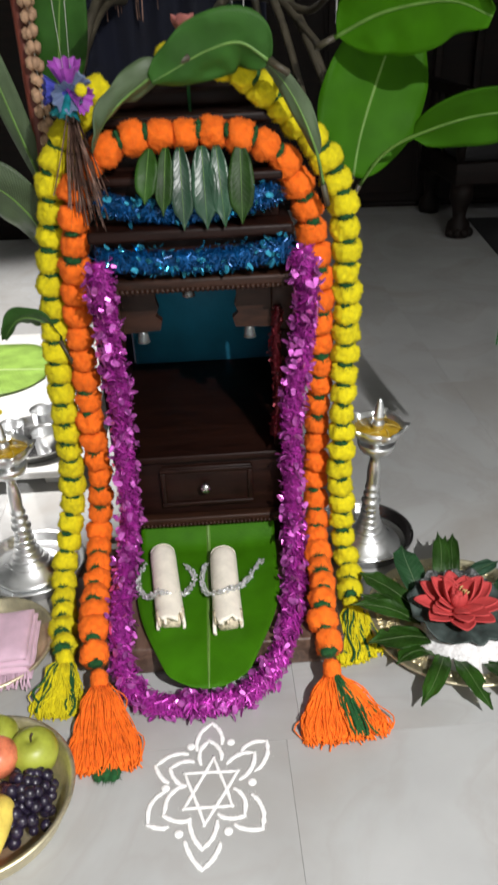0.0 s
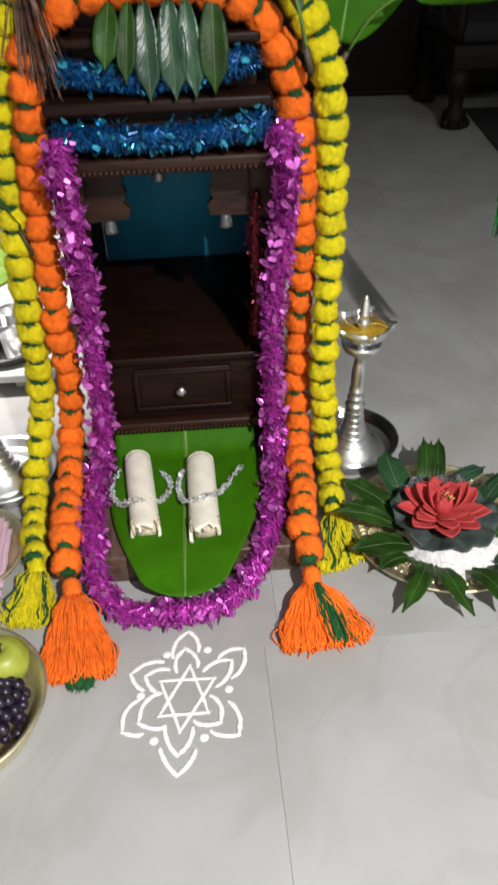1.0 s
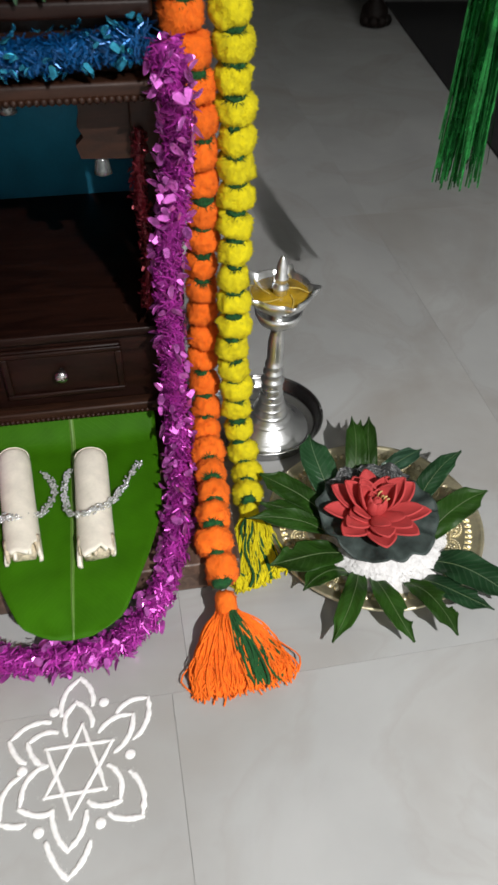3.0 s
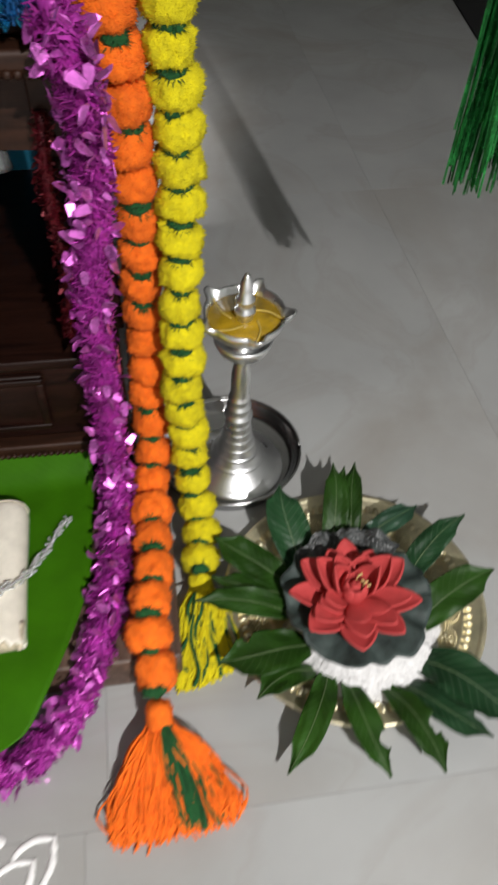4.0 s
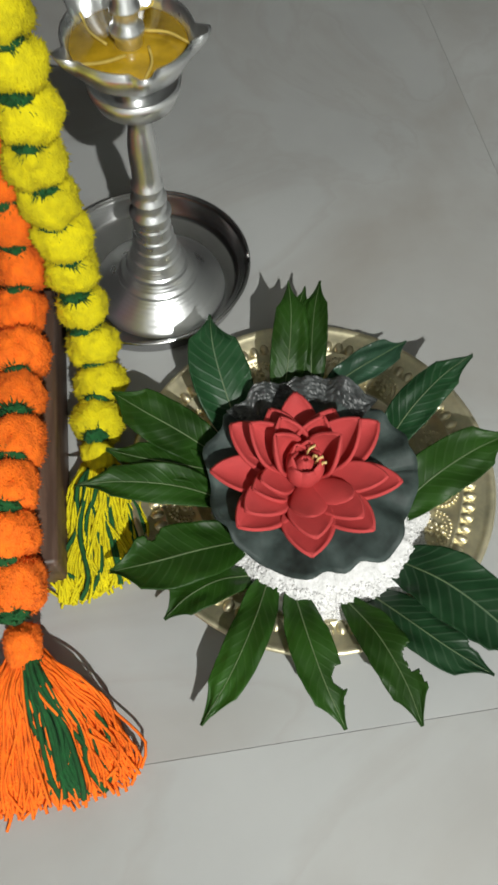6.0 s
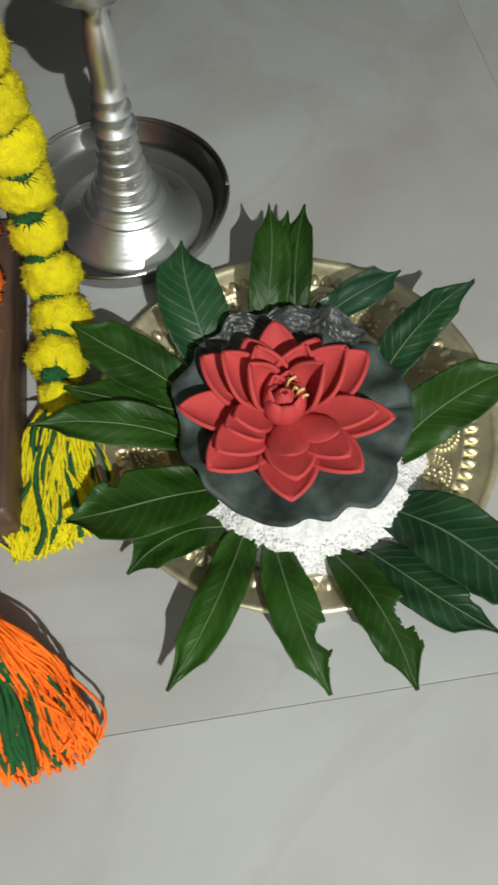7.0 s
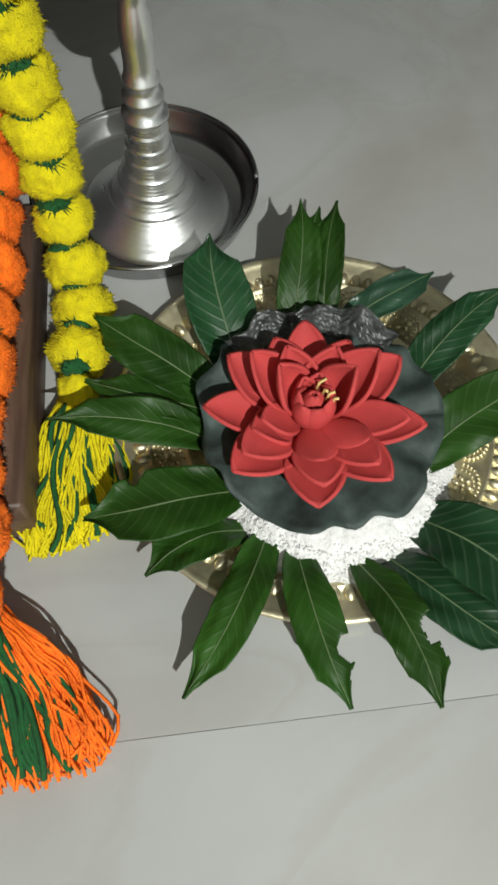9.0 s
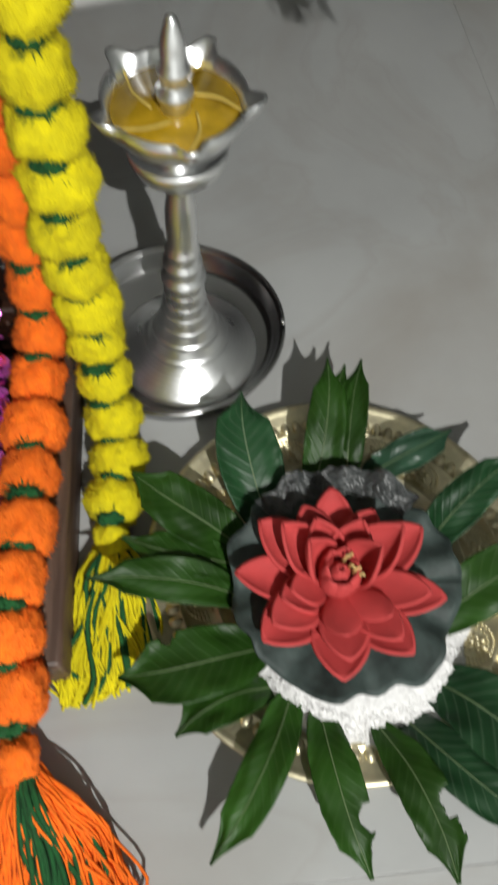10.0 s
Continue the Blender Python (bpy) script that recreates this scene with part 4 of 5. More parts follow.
# ---------- oil lamps on steel trays ----------
def oil_lamp(m, label, flower):
    ob = thing("oil_lamp", m, label, "oil lamp", "oil lamps")
    foot = [(0.03, 0.006), (0.066, 0.006), (0.068, 0.009), (0.067, 0.0125), (0.064, 0.0145)]
    # a concave bell with fine turned rings, broader ridges higher up
    for k in range(161):
        z = 0.016 + 0.097 * k / 160
        fine = 0.00010 * math.sin(2 * math.pi * k / 5)
        ringed = max(0.0, 1 - abs((k % 22) - 11) / 4.0) if k > 20 else 0.0
        foot.append((0.0142 + 0.048 * math.exp(-(z - 0.016) / 0.030) + 0.0012 * ringed + fine, z))
    foot += [(0.0175, 0.1145), (0.0192, 0.1165), (0.0192, 0.1195), (0.0155, 0.1215), (0.0138, 0.131), (0.0165, 0.1335), (0.0165, 0.1365), (0.0130, 0.139), (0.0128, 0.147), (0.0145, 0.1495), (0.0145, 0.152), (0.0128, 0.154), (0.0122, 0.166), (0.0126, 0.182), (0.0122, 0.196), (0.0100, 0.212), (0.0088, 0.222), (0.0120, 0.226), (0.0120, 0.231), (0.0088, 0.235)]
    part("foot_and_stem", lathe(foot, 64), M_STEEL, ob)
    part("drip_cup", lathe([(0.008, 0.233), (0.022, 0.235), (0.031, 0.241), (0.0355, 0.252), (0.0365, 0.259), (0.0345, 0.2595), (0.032, 0.252), (0.022, 0.243), (0.012, 0.242), (0.012, 0.264), (0.008, 0.266)], 48), M_STEEL, ob)

    def star(a):
        d = ((a / (2 * math.pi) * 5 + 0.06) % 1.0)
        d = min(d, 1 - d) * 2
        return min(1.0, 1.5 * max(0.0, 1 - d / 0.30))

    bm = bmesh.new()
    rows = []
    n = 90
    for r, z, sp in ((0.006, 0.262, 0), (0.026, 0.264, 0), (0.040, 0.274, 0.1), (0.0475, 0.288, 0.6), (0.0485, 0.298, 1.0), (0.0465, 0.2975, 0.94), (0.044, 0.288, 0.4), (0.036, 0.276, 0.0), (0.006, 0.268, 0)):
        rows.append([bm.verts.new(((r + 0.0115 * sp * star(2 * math.pi * i / n)) * math.cos(2 * math.pi * i / n), (r + 0.0115 * sp * star(2 * math.pi * i / n)) * math.sin(2 * math.pi * i / n), z + 0.003 * sp * star(2 * math.pi * i / n))) for i in range(n)])
    for a, b in zip(rows, rows[1:]):
        for i in range(n):
            bm.faces.new((a[i], a[(i + 1) % n], b[(i + 1) % n], b[i]))
    bowl = part("wick_bowl", bm, M_STEEL, ob)
    part("oil", lathe([(0.004, 0.2872), (0.0432, 0.2872), (0.0432, 0.2878), (0.004, 0.2878)], 48), M_OIL, bowl, "yellow lamp oil")
    for k in range(5):
        a = 2 * math.pi * (k - 0.06) / 5
        bm = bmesh.new()
        tube(bm, spline([(0.016 * math.cos(a + 0.9), 0.016 * math.sin(a + 0.9), 0.289), (0.03 * math.cos(a + 0.35), 0.03 * math.sin(a + 0.35), 0.2895), (0.045 * math.cos(a), 0.045 * math.sin(a), 0.2885), (0.047 * math.cos(a), 0.047 * math.sin(a), 0.291)], 10), 0.0011, 5)
        part("wick", bm, M_WICK, bowl, "twisted cotton wick")
    part("finial", lathe([(0.010, 0.268), (0.010, 0.294), (0.0125, 0.297), (0.0125, 0.301), (0.0092, 0.304), (0.0085, 0.311), (0.0108, 0.314), (0.0108, 0.317), (0.0085, 0.32), (0.0082, 0.331), (0.0070, 0.339), (0.0050, 0.346), (0.0035, 0.350), (0.001, 0.352)], 28), M_STEEL, ob)
    if flower:
        bm = bmesh.new()
        for k in range(14):
            a = k * 2.4
            ball(bm, Vector((0.008 * math.cos(a) * (k % 3) / 2, 0.008 * math.sin(a) * (k % 3) / 2, 0.366 + 0.004 * (k % 2))), 0.006, 1)
        part("yellow_flower", bm, M_YELLOW, ob, "small yellow flower on the tip")
    return ob


def steel_tray(m, r, label, material=None):
    ob = thing("steel_tray", m, label, "tray", "steel trays")
    part("dish", lathe([(0.02, 0.0), (r * 0.86, 0.0), (r * 0.93, 0.004), (r * 0.96, 0.02), (r, 0.024), (r * 1.002, 0.0265), (r * 0.985, 0.027), (r * 0.95, 0.0235), (r * 0.91, 0.0075), (r * 0.84, 0.0045), (r * 0.6, 0.0055), (r * 0.58, 0.0045), (0.02, 0.0045)], 72), material or M_STEEL_D, ob)
    rim = bmesh.new()
    tube(rim, [Vector((r * 0.996 * math.cos(2 * math.pi * k / 72), r * 0.996 * math.sin(2 * math.pi * k / 72), 0.0262)) for k in range(73)], 0.0019, 8)
    part("rolled_rim", rim, material or M_STEEL_D, ob)
    return ob


steel_tray(pose(0.281, 1.524, 0), 0.104, "round polished steel tray under the oil lamp")
oil_lamp(pose(0.290, 1.509, 0.001, 2.2, 1.6, 0) @ Matrix.Diagonal((1, 1, 0.985, 1)), "polished steel oil lamp with five wicks and yellow oil", False)
steel_tray(pose(-0.392, 1.445, 0), 0.106, "round bright steel tray holding an oil lamp", M_STEEL)
oil_lamp(pose(-0.395, 1.44, 0, 0, 0, 20), "polished steel oil lamp topped with a yellow flower", True)

# ---------- brass tray with salt, lily pad, lotus and mango leaves ----------
TC = Vector((0.4245, 1.276, 0))
R = 0.163
tray = thing("brass_tray", pose(*TC), "round pale brass tray with embossed flower rim", "tray")
part("dish", lathe([(0.02, 0.0), (R * 0.62, 0.0), (R * 0.66, 0.003), (R * 0.72, 0.006), (R * 0.97, 0.013), (R, 0.0155), (R * 1.003, 0.018), (R * 0.99, 0.0195), (R * 0.965, 0.018), (R * 0.945, 0.0155), (R * 0.90, 0.0165), (R * 0.885, 0.0145), (R * 0.845, 0.0135), (R * 0.835, 0.0155), (R * 0.82, 0.0155), (R * 0.81, 0.0125), (R * 0.665, 0.0085), (R * 0.655, 0.0105), (R * 0.64, 0.0105), (R * 0.62, 0.0055), (0.02, 0.004)], 96), M_BRASS, tray)
boss = bmesh.new()
bmesh.ops.create_icosphere(boss, subdivisions=2, radius=1, matrix=Matrix.Diagonal((0.0066, 0.0043, 0.0042, 1)))
boss_me = bpy.data.meshes.new("rim_boss")
boss.to_mesh(boss_me)
boss.free()
boss_me.materials.append(M_BRASS)
boss_me.polygons.foreach_set("use_smooth", [True] * len(boss_me.polygons))
for k in range(84):
    a = 2 * math.pi * k / 84
    shared("rim_boss", boss_me, tray, pose(R * 0.866 * math.cos(a), R * 0.866 * math.sin(a), 0.0145, 0, 0, math.degrees(a)))
# medallions: a beaded arch round a six-petalled rosette, with a small leaf between
bm = bmesh.new()
for q in range(17):
    b = radians(-100 + 200 * q / 16)
    ball(bm, Vector((-0.003 + 0.0145 * math.cos(b), 0.0175 * math.sin(b), 0.001)), 0.0017, 1, 1.3)
for q in range(13):
    b = radians(-100 + 200 * q / 12)
    ball(bm, Vector((-0.003 + 0.0108 * math.cos(b), 0.0132 * math.sin(b), 0.0008)), 0.0012, 1, 1.3)
for q in range(6):
    b = 2 * math.pi * q / 6
    bmesh.ops.create_icosphere(bm, subdivisions=1, radius=1, matrix=pose(0.0052 * math.cos(b), 0.0058 * math.sin(b), 0.0012, 0, 0, math.degrees(b)) @ Matrix.Diagonal((0.0032, 0.0022, 0.0022, 1)))
ball(bm, Vector((0, 0, 0.0018)), 0.0021, 1)
for q in (-1, 1):
    ball(bm, Vector((-0.008, 0.006 * q, 0.0006)), 0.0018, 1)
    ball(bm, Vector((-0.0095, 0.011 * q, 0.0006)), 0.0015, 1)
med_me = bpy.data.meshes.new("flower_boss")
bm.to_mesh(med_me)
bm.free()
med_me.materials.append(M_BRASS)
med_me.polygons.foreach_set("use_smooth", [True] * len(med_me.polygons))
for k in range(18):
    a = 2 * math.pi * (k + 0.5) / 18
    shared("flower_boss", med_me, tray, pose(R * 0.735 * math.cos(a), R * 0.735 * math.sin(a), 0.0105, 0, -3, math.degrees(a)))

# salt heap
bm = bmesh.new()


def heap(u, v):
    a = 2 * math.pi * v
    d = Vector((math.cos(a), math.sin(a), 0))
    r = u * (0.095 + 0.010 * noise.noise(d * 2.3 + Vector((4, 0, 0))) + 0.004 * noise.noise(d * 9) + 0.0013 * noise.noise(d * 34))
    z = 0.005 + 0.043 * (1 - u ** 3.5) ** 0.8 + 0.0020 * noise.noise(Vector((r * d.x, r * d.y, 0)) * 90) + 0.0016 * noise.noise(Vector((r * d.x, r * d.y, 3)) * 320)
    return Vector((r * d.x, r * d.y, max(0.004, z)))


SC = Vector((0.432, 1.232, 0))
salt = thing("salt_heap", pose(*SC), "heap of coarse white salt on the brass tray", "salt")
part("mound", grid(heap, 48, 260), M_SALT, salt)
bm = bmesh.new()
g = random.Random(5)
for _ in range(4200):
    u, v = 0.72 + 0.33 * math.sqrt(g.random()), 0.45 + 0.62 * g.random()
    p = heap(min(1, u), v) * (1 if u <= 1 else u)
    p.z = heap(min(1, u), v).z
    r = g.uniform(0.0005, 0.0010)
    q = Euler((g.random() * 6, g.random() * 6, 0)).to_matrix().to_4x4()
    bmesh.ops.create_cube(bm, size=1, matrix=Matrix.Translation(p + Vector((0, 0, r * 0.5))) @ q @ Matrix.Diagonal((2 * r, 1.4 * r, 1.4 * r, 1)))
part("grain_crust", bm, M_SALT, salt, smooth=False)["kind"] = "stuff"

# lily pad
PC = Vector((0.420, 1.254, 0.052))


def pad(u, v):
    a = 2 * math.pi * v
    d = Vector((math.cos(a), math.sin(a), 0))
    r = u * (0.0875 + 0.006 * noise.noise(d * 2.0) + 0.006 * noise.noise(d * 4.6 + Vector((0, 3, 0))))
    z = 0.002 + 0.009 * u ** 3 * (0.7 + 2.7 * noise.noise(d * 2.8 + Vector((2, 0, 0))))
    return Vector((r * d.x, r * d.y, z))


lily = thing("lily_pad", pose(*PC), "dark grey-green plastic lily pad with a wavy rim and crinkled film", "lily pad")
thick(part("leaf", grid(pad, 18, 120), M_PAD, lily), 0.0018)


def film(u, v):
    a = radians(46 + 92 * v)
    d = Vector((math.cos(a), math.sin(a), 0))
    r = 0.070 + 0.022 * u + 0.004 * noise.noise(d * 8)
    h = pad(min(1, r / 0.09), a / (2 * math.pi)).z
    return Vector((r * d.x, r * d.y, h + 0.002 + 0.003 * u * math.sin(math.pi * v) ** 0.5 * (0.7 + 0.6 * noise.noise(Vector((v * 9, u * 2, 1)))) + 0.0022 * noise.noise(Vector((v * 30, u * 9, 4)))))


thick(part("film", grid(film, 14, 90), M_FILM, lily, "crinkled grey plastic film", smooth=False), 0.0004)
# lotus
FC = Vector((0.412, 1.247, 0.056))
lotus = thing("foam_lotus", pose(*FC), "red foam lotus flower resting on the lily pad", "lotus flower")


def petal(ln, w, rise, bend, az, base_r, z0, hollow=0.62):
    """A spoon-shaped foam petal that leaves the foot at rise and bends upwards on its way to the tip."""
    n = 18
    line = [Vector((base_r, 0, z0))]
    for i in range(n):
        th = rise + bend * (i + 0.5) / n
        line.append(line[-1] + Vector((math.cos(th), 0, math.sin(th))) * (ln / n))

    def fn(u, v):
        k = 2 * v - 1
        th = rise + bend * u
        half = w * 0.5 * max(0.015, (0.30 + 0.70 * math.sin(math.pi * 0.5 * min(1, u / 0.60))) * (1 - (max(0, u - 0.50) / 0.50) ** 2.1) ** 0.78)
        cup = half * hollow * k * k
        p = line[round(u * n)] + Vector((-math.sin(th) * cup, half * k * (1 - 0.12 * k * k), math.cos(th) * cup))
        return Matrix.Rotation(az, 3, "Z") @ p
    return grid(fn, n, 12)


g = random.Random(9)
# direction, length, width and rise of each outer petal, and how many are nested in it
ring = [(-12, 0.076, 0.038, 0.18, 2), (30, 0.074, 0.043, 0.28, 3), (60, 0.060, 0.038, 0.45, 2), (91, 0.070, 0.037, 0.34, 1), (114, 0.061, 0.037, 0.46, 2), (143, 0.071, 0.041, 0.30, 3), (177, 0.073, 0.037, 0.22, 1), (203, 0.048, 0.036, 0.48, 2), (219, 0.069, 0.046, 0.16, 2), (269, 0.070, 0.047, 0.16, 3), (311, 0.071, 0.041, 0.18, 3)]
for deg, ln, w, rise, nest in ring:
    domed = deg > 190 or deg < 0
    for lay in range(nest):
        az = radians(deg + g.uniform(-4, 4) * lay)
        if domed:
            size, broad = (0.99, 0.84, 0.64)[lay], (1.04, 0.88, 0.70)[lay]
            shape = (rise + 0.02 + (0, 0.14, 0.32)[lay], (0.26, 0.12, -0.05)[lay], az, 0.007, 0.003 + 0.007 * lay, (0.26, 0.16, -0.30)[lay])
        else:
            size, broad = (0.99, 0.88, 0.74)[lay], (1.06, 1.0, 0.92)[lay]
            shape = (rise - 0.08 + (0, 0.22, 0.46)[lay], (0.36, 0.62, 0.95)[lay], az, 0.007, 0.003 + 0.004 * lay, (0.38, 0.55, 0.66)[lay])
        thick(part("petal", petal(ln * size, w * broad, *shape), M_RED, lotus), 0.0026, 0)
for k in range(7):
    az = radians(18 + 51.4 * k + g.uniform(-8, 8))
    thick(part("petal", petal(0.041 + g.uniform(-0.004, 0.004), 0.030, 0.78 + g.uniform(-0.08, 0.08), 1.25, az, 0.006, 0.010, 0.72), M_RED, lotus), 0.0026, 0)
for k in range(4):
    az = radians(40 + 90 * k + g.uniform(-10, 10))
    thick(part("petal", petal(0.034, 0.024, 1.05, 1.3, az, 0.006, 0.012, 0.8), M_RED, lotus), 0.0024, 0)
bm = bmesh.new()
bmesh.ops.create_icosphere(bm, subdivisions=3, radius=1, matrix=Matrix.Translation((0, 0, 0.026)) @ Matrix.Diagonal((0.0085, 0.0085, 0.015, 1)))
for v in bm.verts:
    v.co.xy *= 1 + 0.12 * math.sin(5 * math.atan2(v.co.y, v.co.x) + v.co.z * 90)
part("bud", bm, M_RED, lotus)
for k, (dx, dy) in enumerate(((0.004, 0.008), (0.010, -0.001), (0.013, -0.005), (0.007, 0.002))):
    bm = bmesh.new()
    c = Vector((dx, dy, 0.046))
    tube(bm, [c - Vector((0.003, 0.001, 0.012)), c, c + Vector((0.0045 - 0.001 * k, 0.002 - 0.0014 * k, 0.001))], 0.0011, 6)
    part("stamen", bm, M_STAMEN, lotus, "pale gold stamen")

# mango leaves on the tray
LEAVES = [((0.376, 1.176), 0.050, (0.320, 1.066), 0.030, 0.033), ((0.402, 1.155), 0.047, (0.427, 1.056), 0.030, 0.035), ((0.446, 1.140), 0.046, (0.481, 1.053), 0.044, 0.034), ((0.467, 1.155), 0.052, (0.540, 1.085), 0.045, 0.040), ((0.489, 1.180), 0.056, (0.572, 1.090), 0.05, 0.057),
          ((0.497, 1.229), 0.058, (0.592, 1.279), 0.062, 0.046), ((0.493, 1.287), 0.052, (0.571, 1.352), 0.078, 0.036), ((0.459, 1.363), 0.035, (0.525, 1.394), 0.045, 0.030), ((0.433, 1.350), 0.045, (0.448, 1.451), 0.07, 0.028), ((0.403, 1.348), 0.048, (0.417, 1.446), 0.078, 0.034),
          ((0.364, 1.320), 0.048, (0.342, 1.416), 0.072, 0.054), ((0.335, 1.296), 0.052, (0.254, 1.341), 0.066, 0.046), ((0.338, 1.279), 0.054, (0.249, 1.287), 0.062, 0.036), ((0.340, 1.248), 0.058, (0.226, 1.250), 0.072, 0.034), ((0.348, 1.208), 0.050, (0.252, 1.184), 0.046, 0.054), ((0.352, 1.176), 0.046, (0.294, 1.146), 0.036, 0.037)]
LEAVES.append(((0.421, 1.352), 0.040, (0.433, 1.447), 0.068, 0.030))
for i, ((bx, by), bz, (tx, ty), tz, w) in enumerate(LEAVES):
    b, t = Vector((bx, by, bz)), Vector((tx, ty, tz))
    d = (t - b).normalized()
    b = b - d * 0.016
    b.z = 0.018 + 0.004 * (i % 3)
    s = Vector((-d.y, d.x, 0)) + Vector((0, 0, (0.12, -0.06, 0.1, -0.1, 0.06)[i % 5]))
    side_bow = Vector((-d.y, d.x, 0)) * (0.006, -0.004, 0.004, -0.005, 0.006, 0.004)[i % 6]
    pts = [b, b.lerp(t, 0.35) + side_bow + Vector((0, 0, 0.013)), b.lerp(t, 0.7) + side_bow + Vector((0, 0, 0.010)), t]
    bm = blade(pts, w, s, mango_profile, 0.10 if i % 3 else 0.04, 0.006, 84, 30, seed=i * 3.1, tear=0.05 if i in (1, 2, 4) else 0.02)
    out = Vector((-d.y, d.x, 0)) if i != 14 else Vector((d.y, -d.x, 0))
    bites = {1: ((0.70, 0.50, 0.0105), (0.86, 0.40, 0.0060)), 2: ((0.60, 0.52, 0.0100), (0.72, 0.56, 0.0070)), 3: ((0.80, 0.44, 0.0080),), 14: ((0.66, 0.48, 0.0080), (0.86, 0.34, 0.0050))}.get(i, ())
    for along, across, size in bites:
        # a nibbled bite out of one edge
        c = b.lerp(t, along) + side_bow * 0.8 + out * w * across
        bmesh.ops.delete(bm, geom=[f for f in bm.faces if (f.calc_center_median() - c).xy.length < size * (1 + 0.3 * noise.noise(f.calc_center_median() * 160))], context="FACES")
    ob = thick(part("mango_leaf", bm, M_MANGO_P if i == 7 else M_MANGO_B if i in (3, 4, 6, 10) else M_MANGO), 0.0007)
    rib = bmesh.new()
    tube(rib, [p + Vector((0, 0, 0.0002)) for p in spline(pts, 30)][:30], 0.00055, 5, lambda q: 1.2 - 0.85 * q)
    part("midrib", rib, M_RIB_P, ob)
    tagged(ob, "nibbled dark green mango leaf on the brass tray" if bites else "dark green mango leaf with a pale midrib on the tray", "leaf", "mango leaves on the tray")

# ---------- fruit plate ----------
FP = Vector((-0.318, 0.913, 0))
fruit_plate = thing("fruit_plate", pose(*FP), "round deep brass plate heaped with fruit", "plate")
part("dish", lathe([(0.02, 0), (0.105, 0), (0.112, 0.006), (0.124, 0.04), (0.130, 0.046), (0.129, 0.049), (0.122, 0.047), (0.110, 0.012), (0.10, 0.006), (0.02, 0.005)], 72), M_BRASS, fruit_plate)


def apple(p, r, material, label):
    prof = [(0.0008, -0.80), (0.25, -0.86), (0.55, -0.76), (0.85, -0.42), (1.0, 0.05), (0.95, 0.45), (0.72, 0.78), (0.42, 0.9), (0.18, 0.84), (0.02, 0.7)]
    ob = thing("apple", Matrix.Translation(p), label, "apple", "apples on the plate")
    part("flesh", lathe([(a * r, b * r) for a, b in prof], 28), material, ob)
    bm = bmesh.new()
    tube(bm, spline([(0, 0, 0.7 * r), (0.001, 0, 0.95 * r), (0.004, 0.002, 1.12 * r)], 5), 0.0016, 5)
    part("stalk", bm, M_TRUNK, ob)


apple((-0.258, 0.972, 0.050), 0.036, M_APPLE, "shiny green apple on the fruit plate")
apple((-0.322, 1.000, 0.046), 0.034, M_APPLE, "yellow-green apple at the plate's edge")
apple((-0.300, 0.946, 0.072), 0.030, M_PEACH, "small blushed red apple on the fruit plate")
apple((-0.365, 0.93, 0.046), 0.036, M_PEACH, "blushed red apple on the fruit plate")
grapes = thing("grape_bunch", pose(-0.254, 0.902, 0.0), "bunch of dark purple grapes", "grapes")
g = random.Random(3)
for k in range(84):
    a, q = k * 2.4 + g.uniform(-0.2, 0.2), math.sqrt((k % 42) / 42)
    lay = k // 42
    p = Vector((0.040 * q * math.cos(a), 0.056 * q * math.sin(a), 0.026 + 0.018 * lay + 0.022 * (1 - q * q) + g.uniform(-0.003, 0.003)))
    bm = bmesh.new()
    ball(bm, p, g.uniform(0.0068, 0.0100), 2, g.uniform(0.95, 1.3))
    part("grape", bm, M_GRAPE, grapes)
for off in (0.0, 0.032, -0.030):
    bm = bmesh.new()
    c = Vector((-0.312 + off * 0.6, 0.838, 0.052 + abs(off) * 0.2))
    tube(bm, spline([c + Vector((0.01, 0.06, 0.0)), c + Vector((0.022, 0.03, 0.008)), c + Vector((0.02, -0.02, 0.008)), c + Vector((0.0, -0.055, 0.0)), c + Vector((-0.01, -0.07, -0.002))], 16), 0.017, 10, lambda s: min(1, 0.25 + 4 * s, 0.25 + 3.2 * (1 - s)))
    tagged(part("banana", bm, M_BANFRUIT), "ripe yellow banana on the fruit plate", "banana", "bananas on the plate")

# ---------- tray with folded pink cloth ----------
KT = Vector((-0.412, 1.223, 0))
cloth_tray = thing("cloth_tray", pose(*KT), "round brass-rimmed tray holding folded cloth", "tray")
part("dish", lathe([(0.02, 0), (0.098, 0), (0.104, 0.004), (0.112, 0.020), (0.117, 0.023), (0.116, 0.026), (0.110, 0.0245), (0.102, 0.009), (0.095, 0.005), (0.02, 0.005)], 64), M_BRASS, cloth_tray)
cloth = thing("folded_cloth", pose(-0.405, 1.205, 0.012, 0, 0, 8), "stack of folded pale pink cloth with lace edge", "cloth")
for i in range(4):
    sx, sy = 0.082 - 0.004 * (i % 2), 0.070 - 0.003 * i

    def fold(u, v, i=i, sx=sx, sy=sy):
        x, y = (2 * u - 1), (2 * v - 1)
        z = 0.012 + 0.012 * i + 0.0022 * noise.noise(Vector((x * 1.7, y * 1.7, i * 3))) - 0.010 * (max(abs(x), abs(y)) ** 8)
        return Vector((x * sx * (1 + 0.03 * noise.noise(Vector((y * 2, i, 1)))), y * sy, z + 0.002 * x))
    thick(part("fold", grid(fold, 24, 24), M_CLOTH, cloth), 0.008)
bm = bmesh.new()
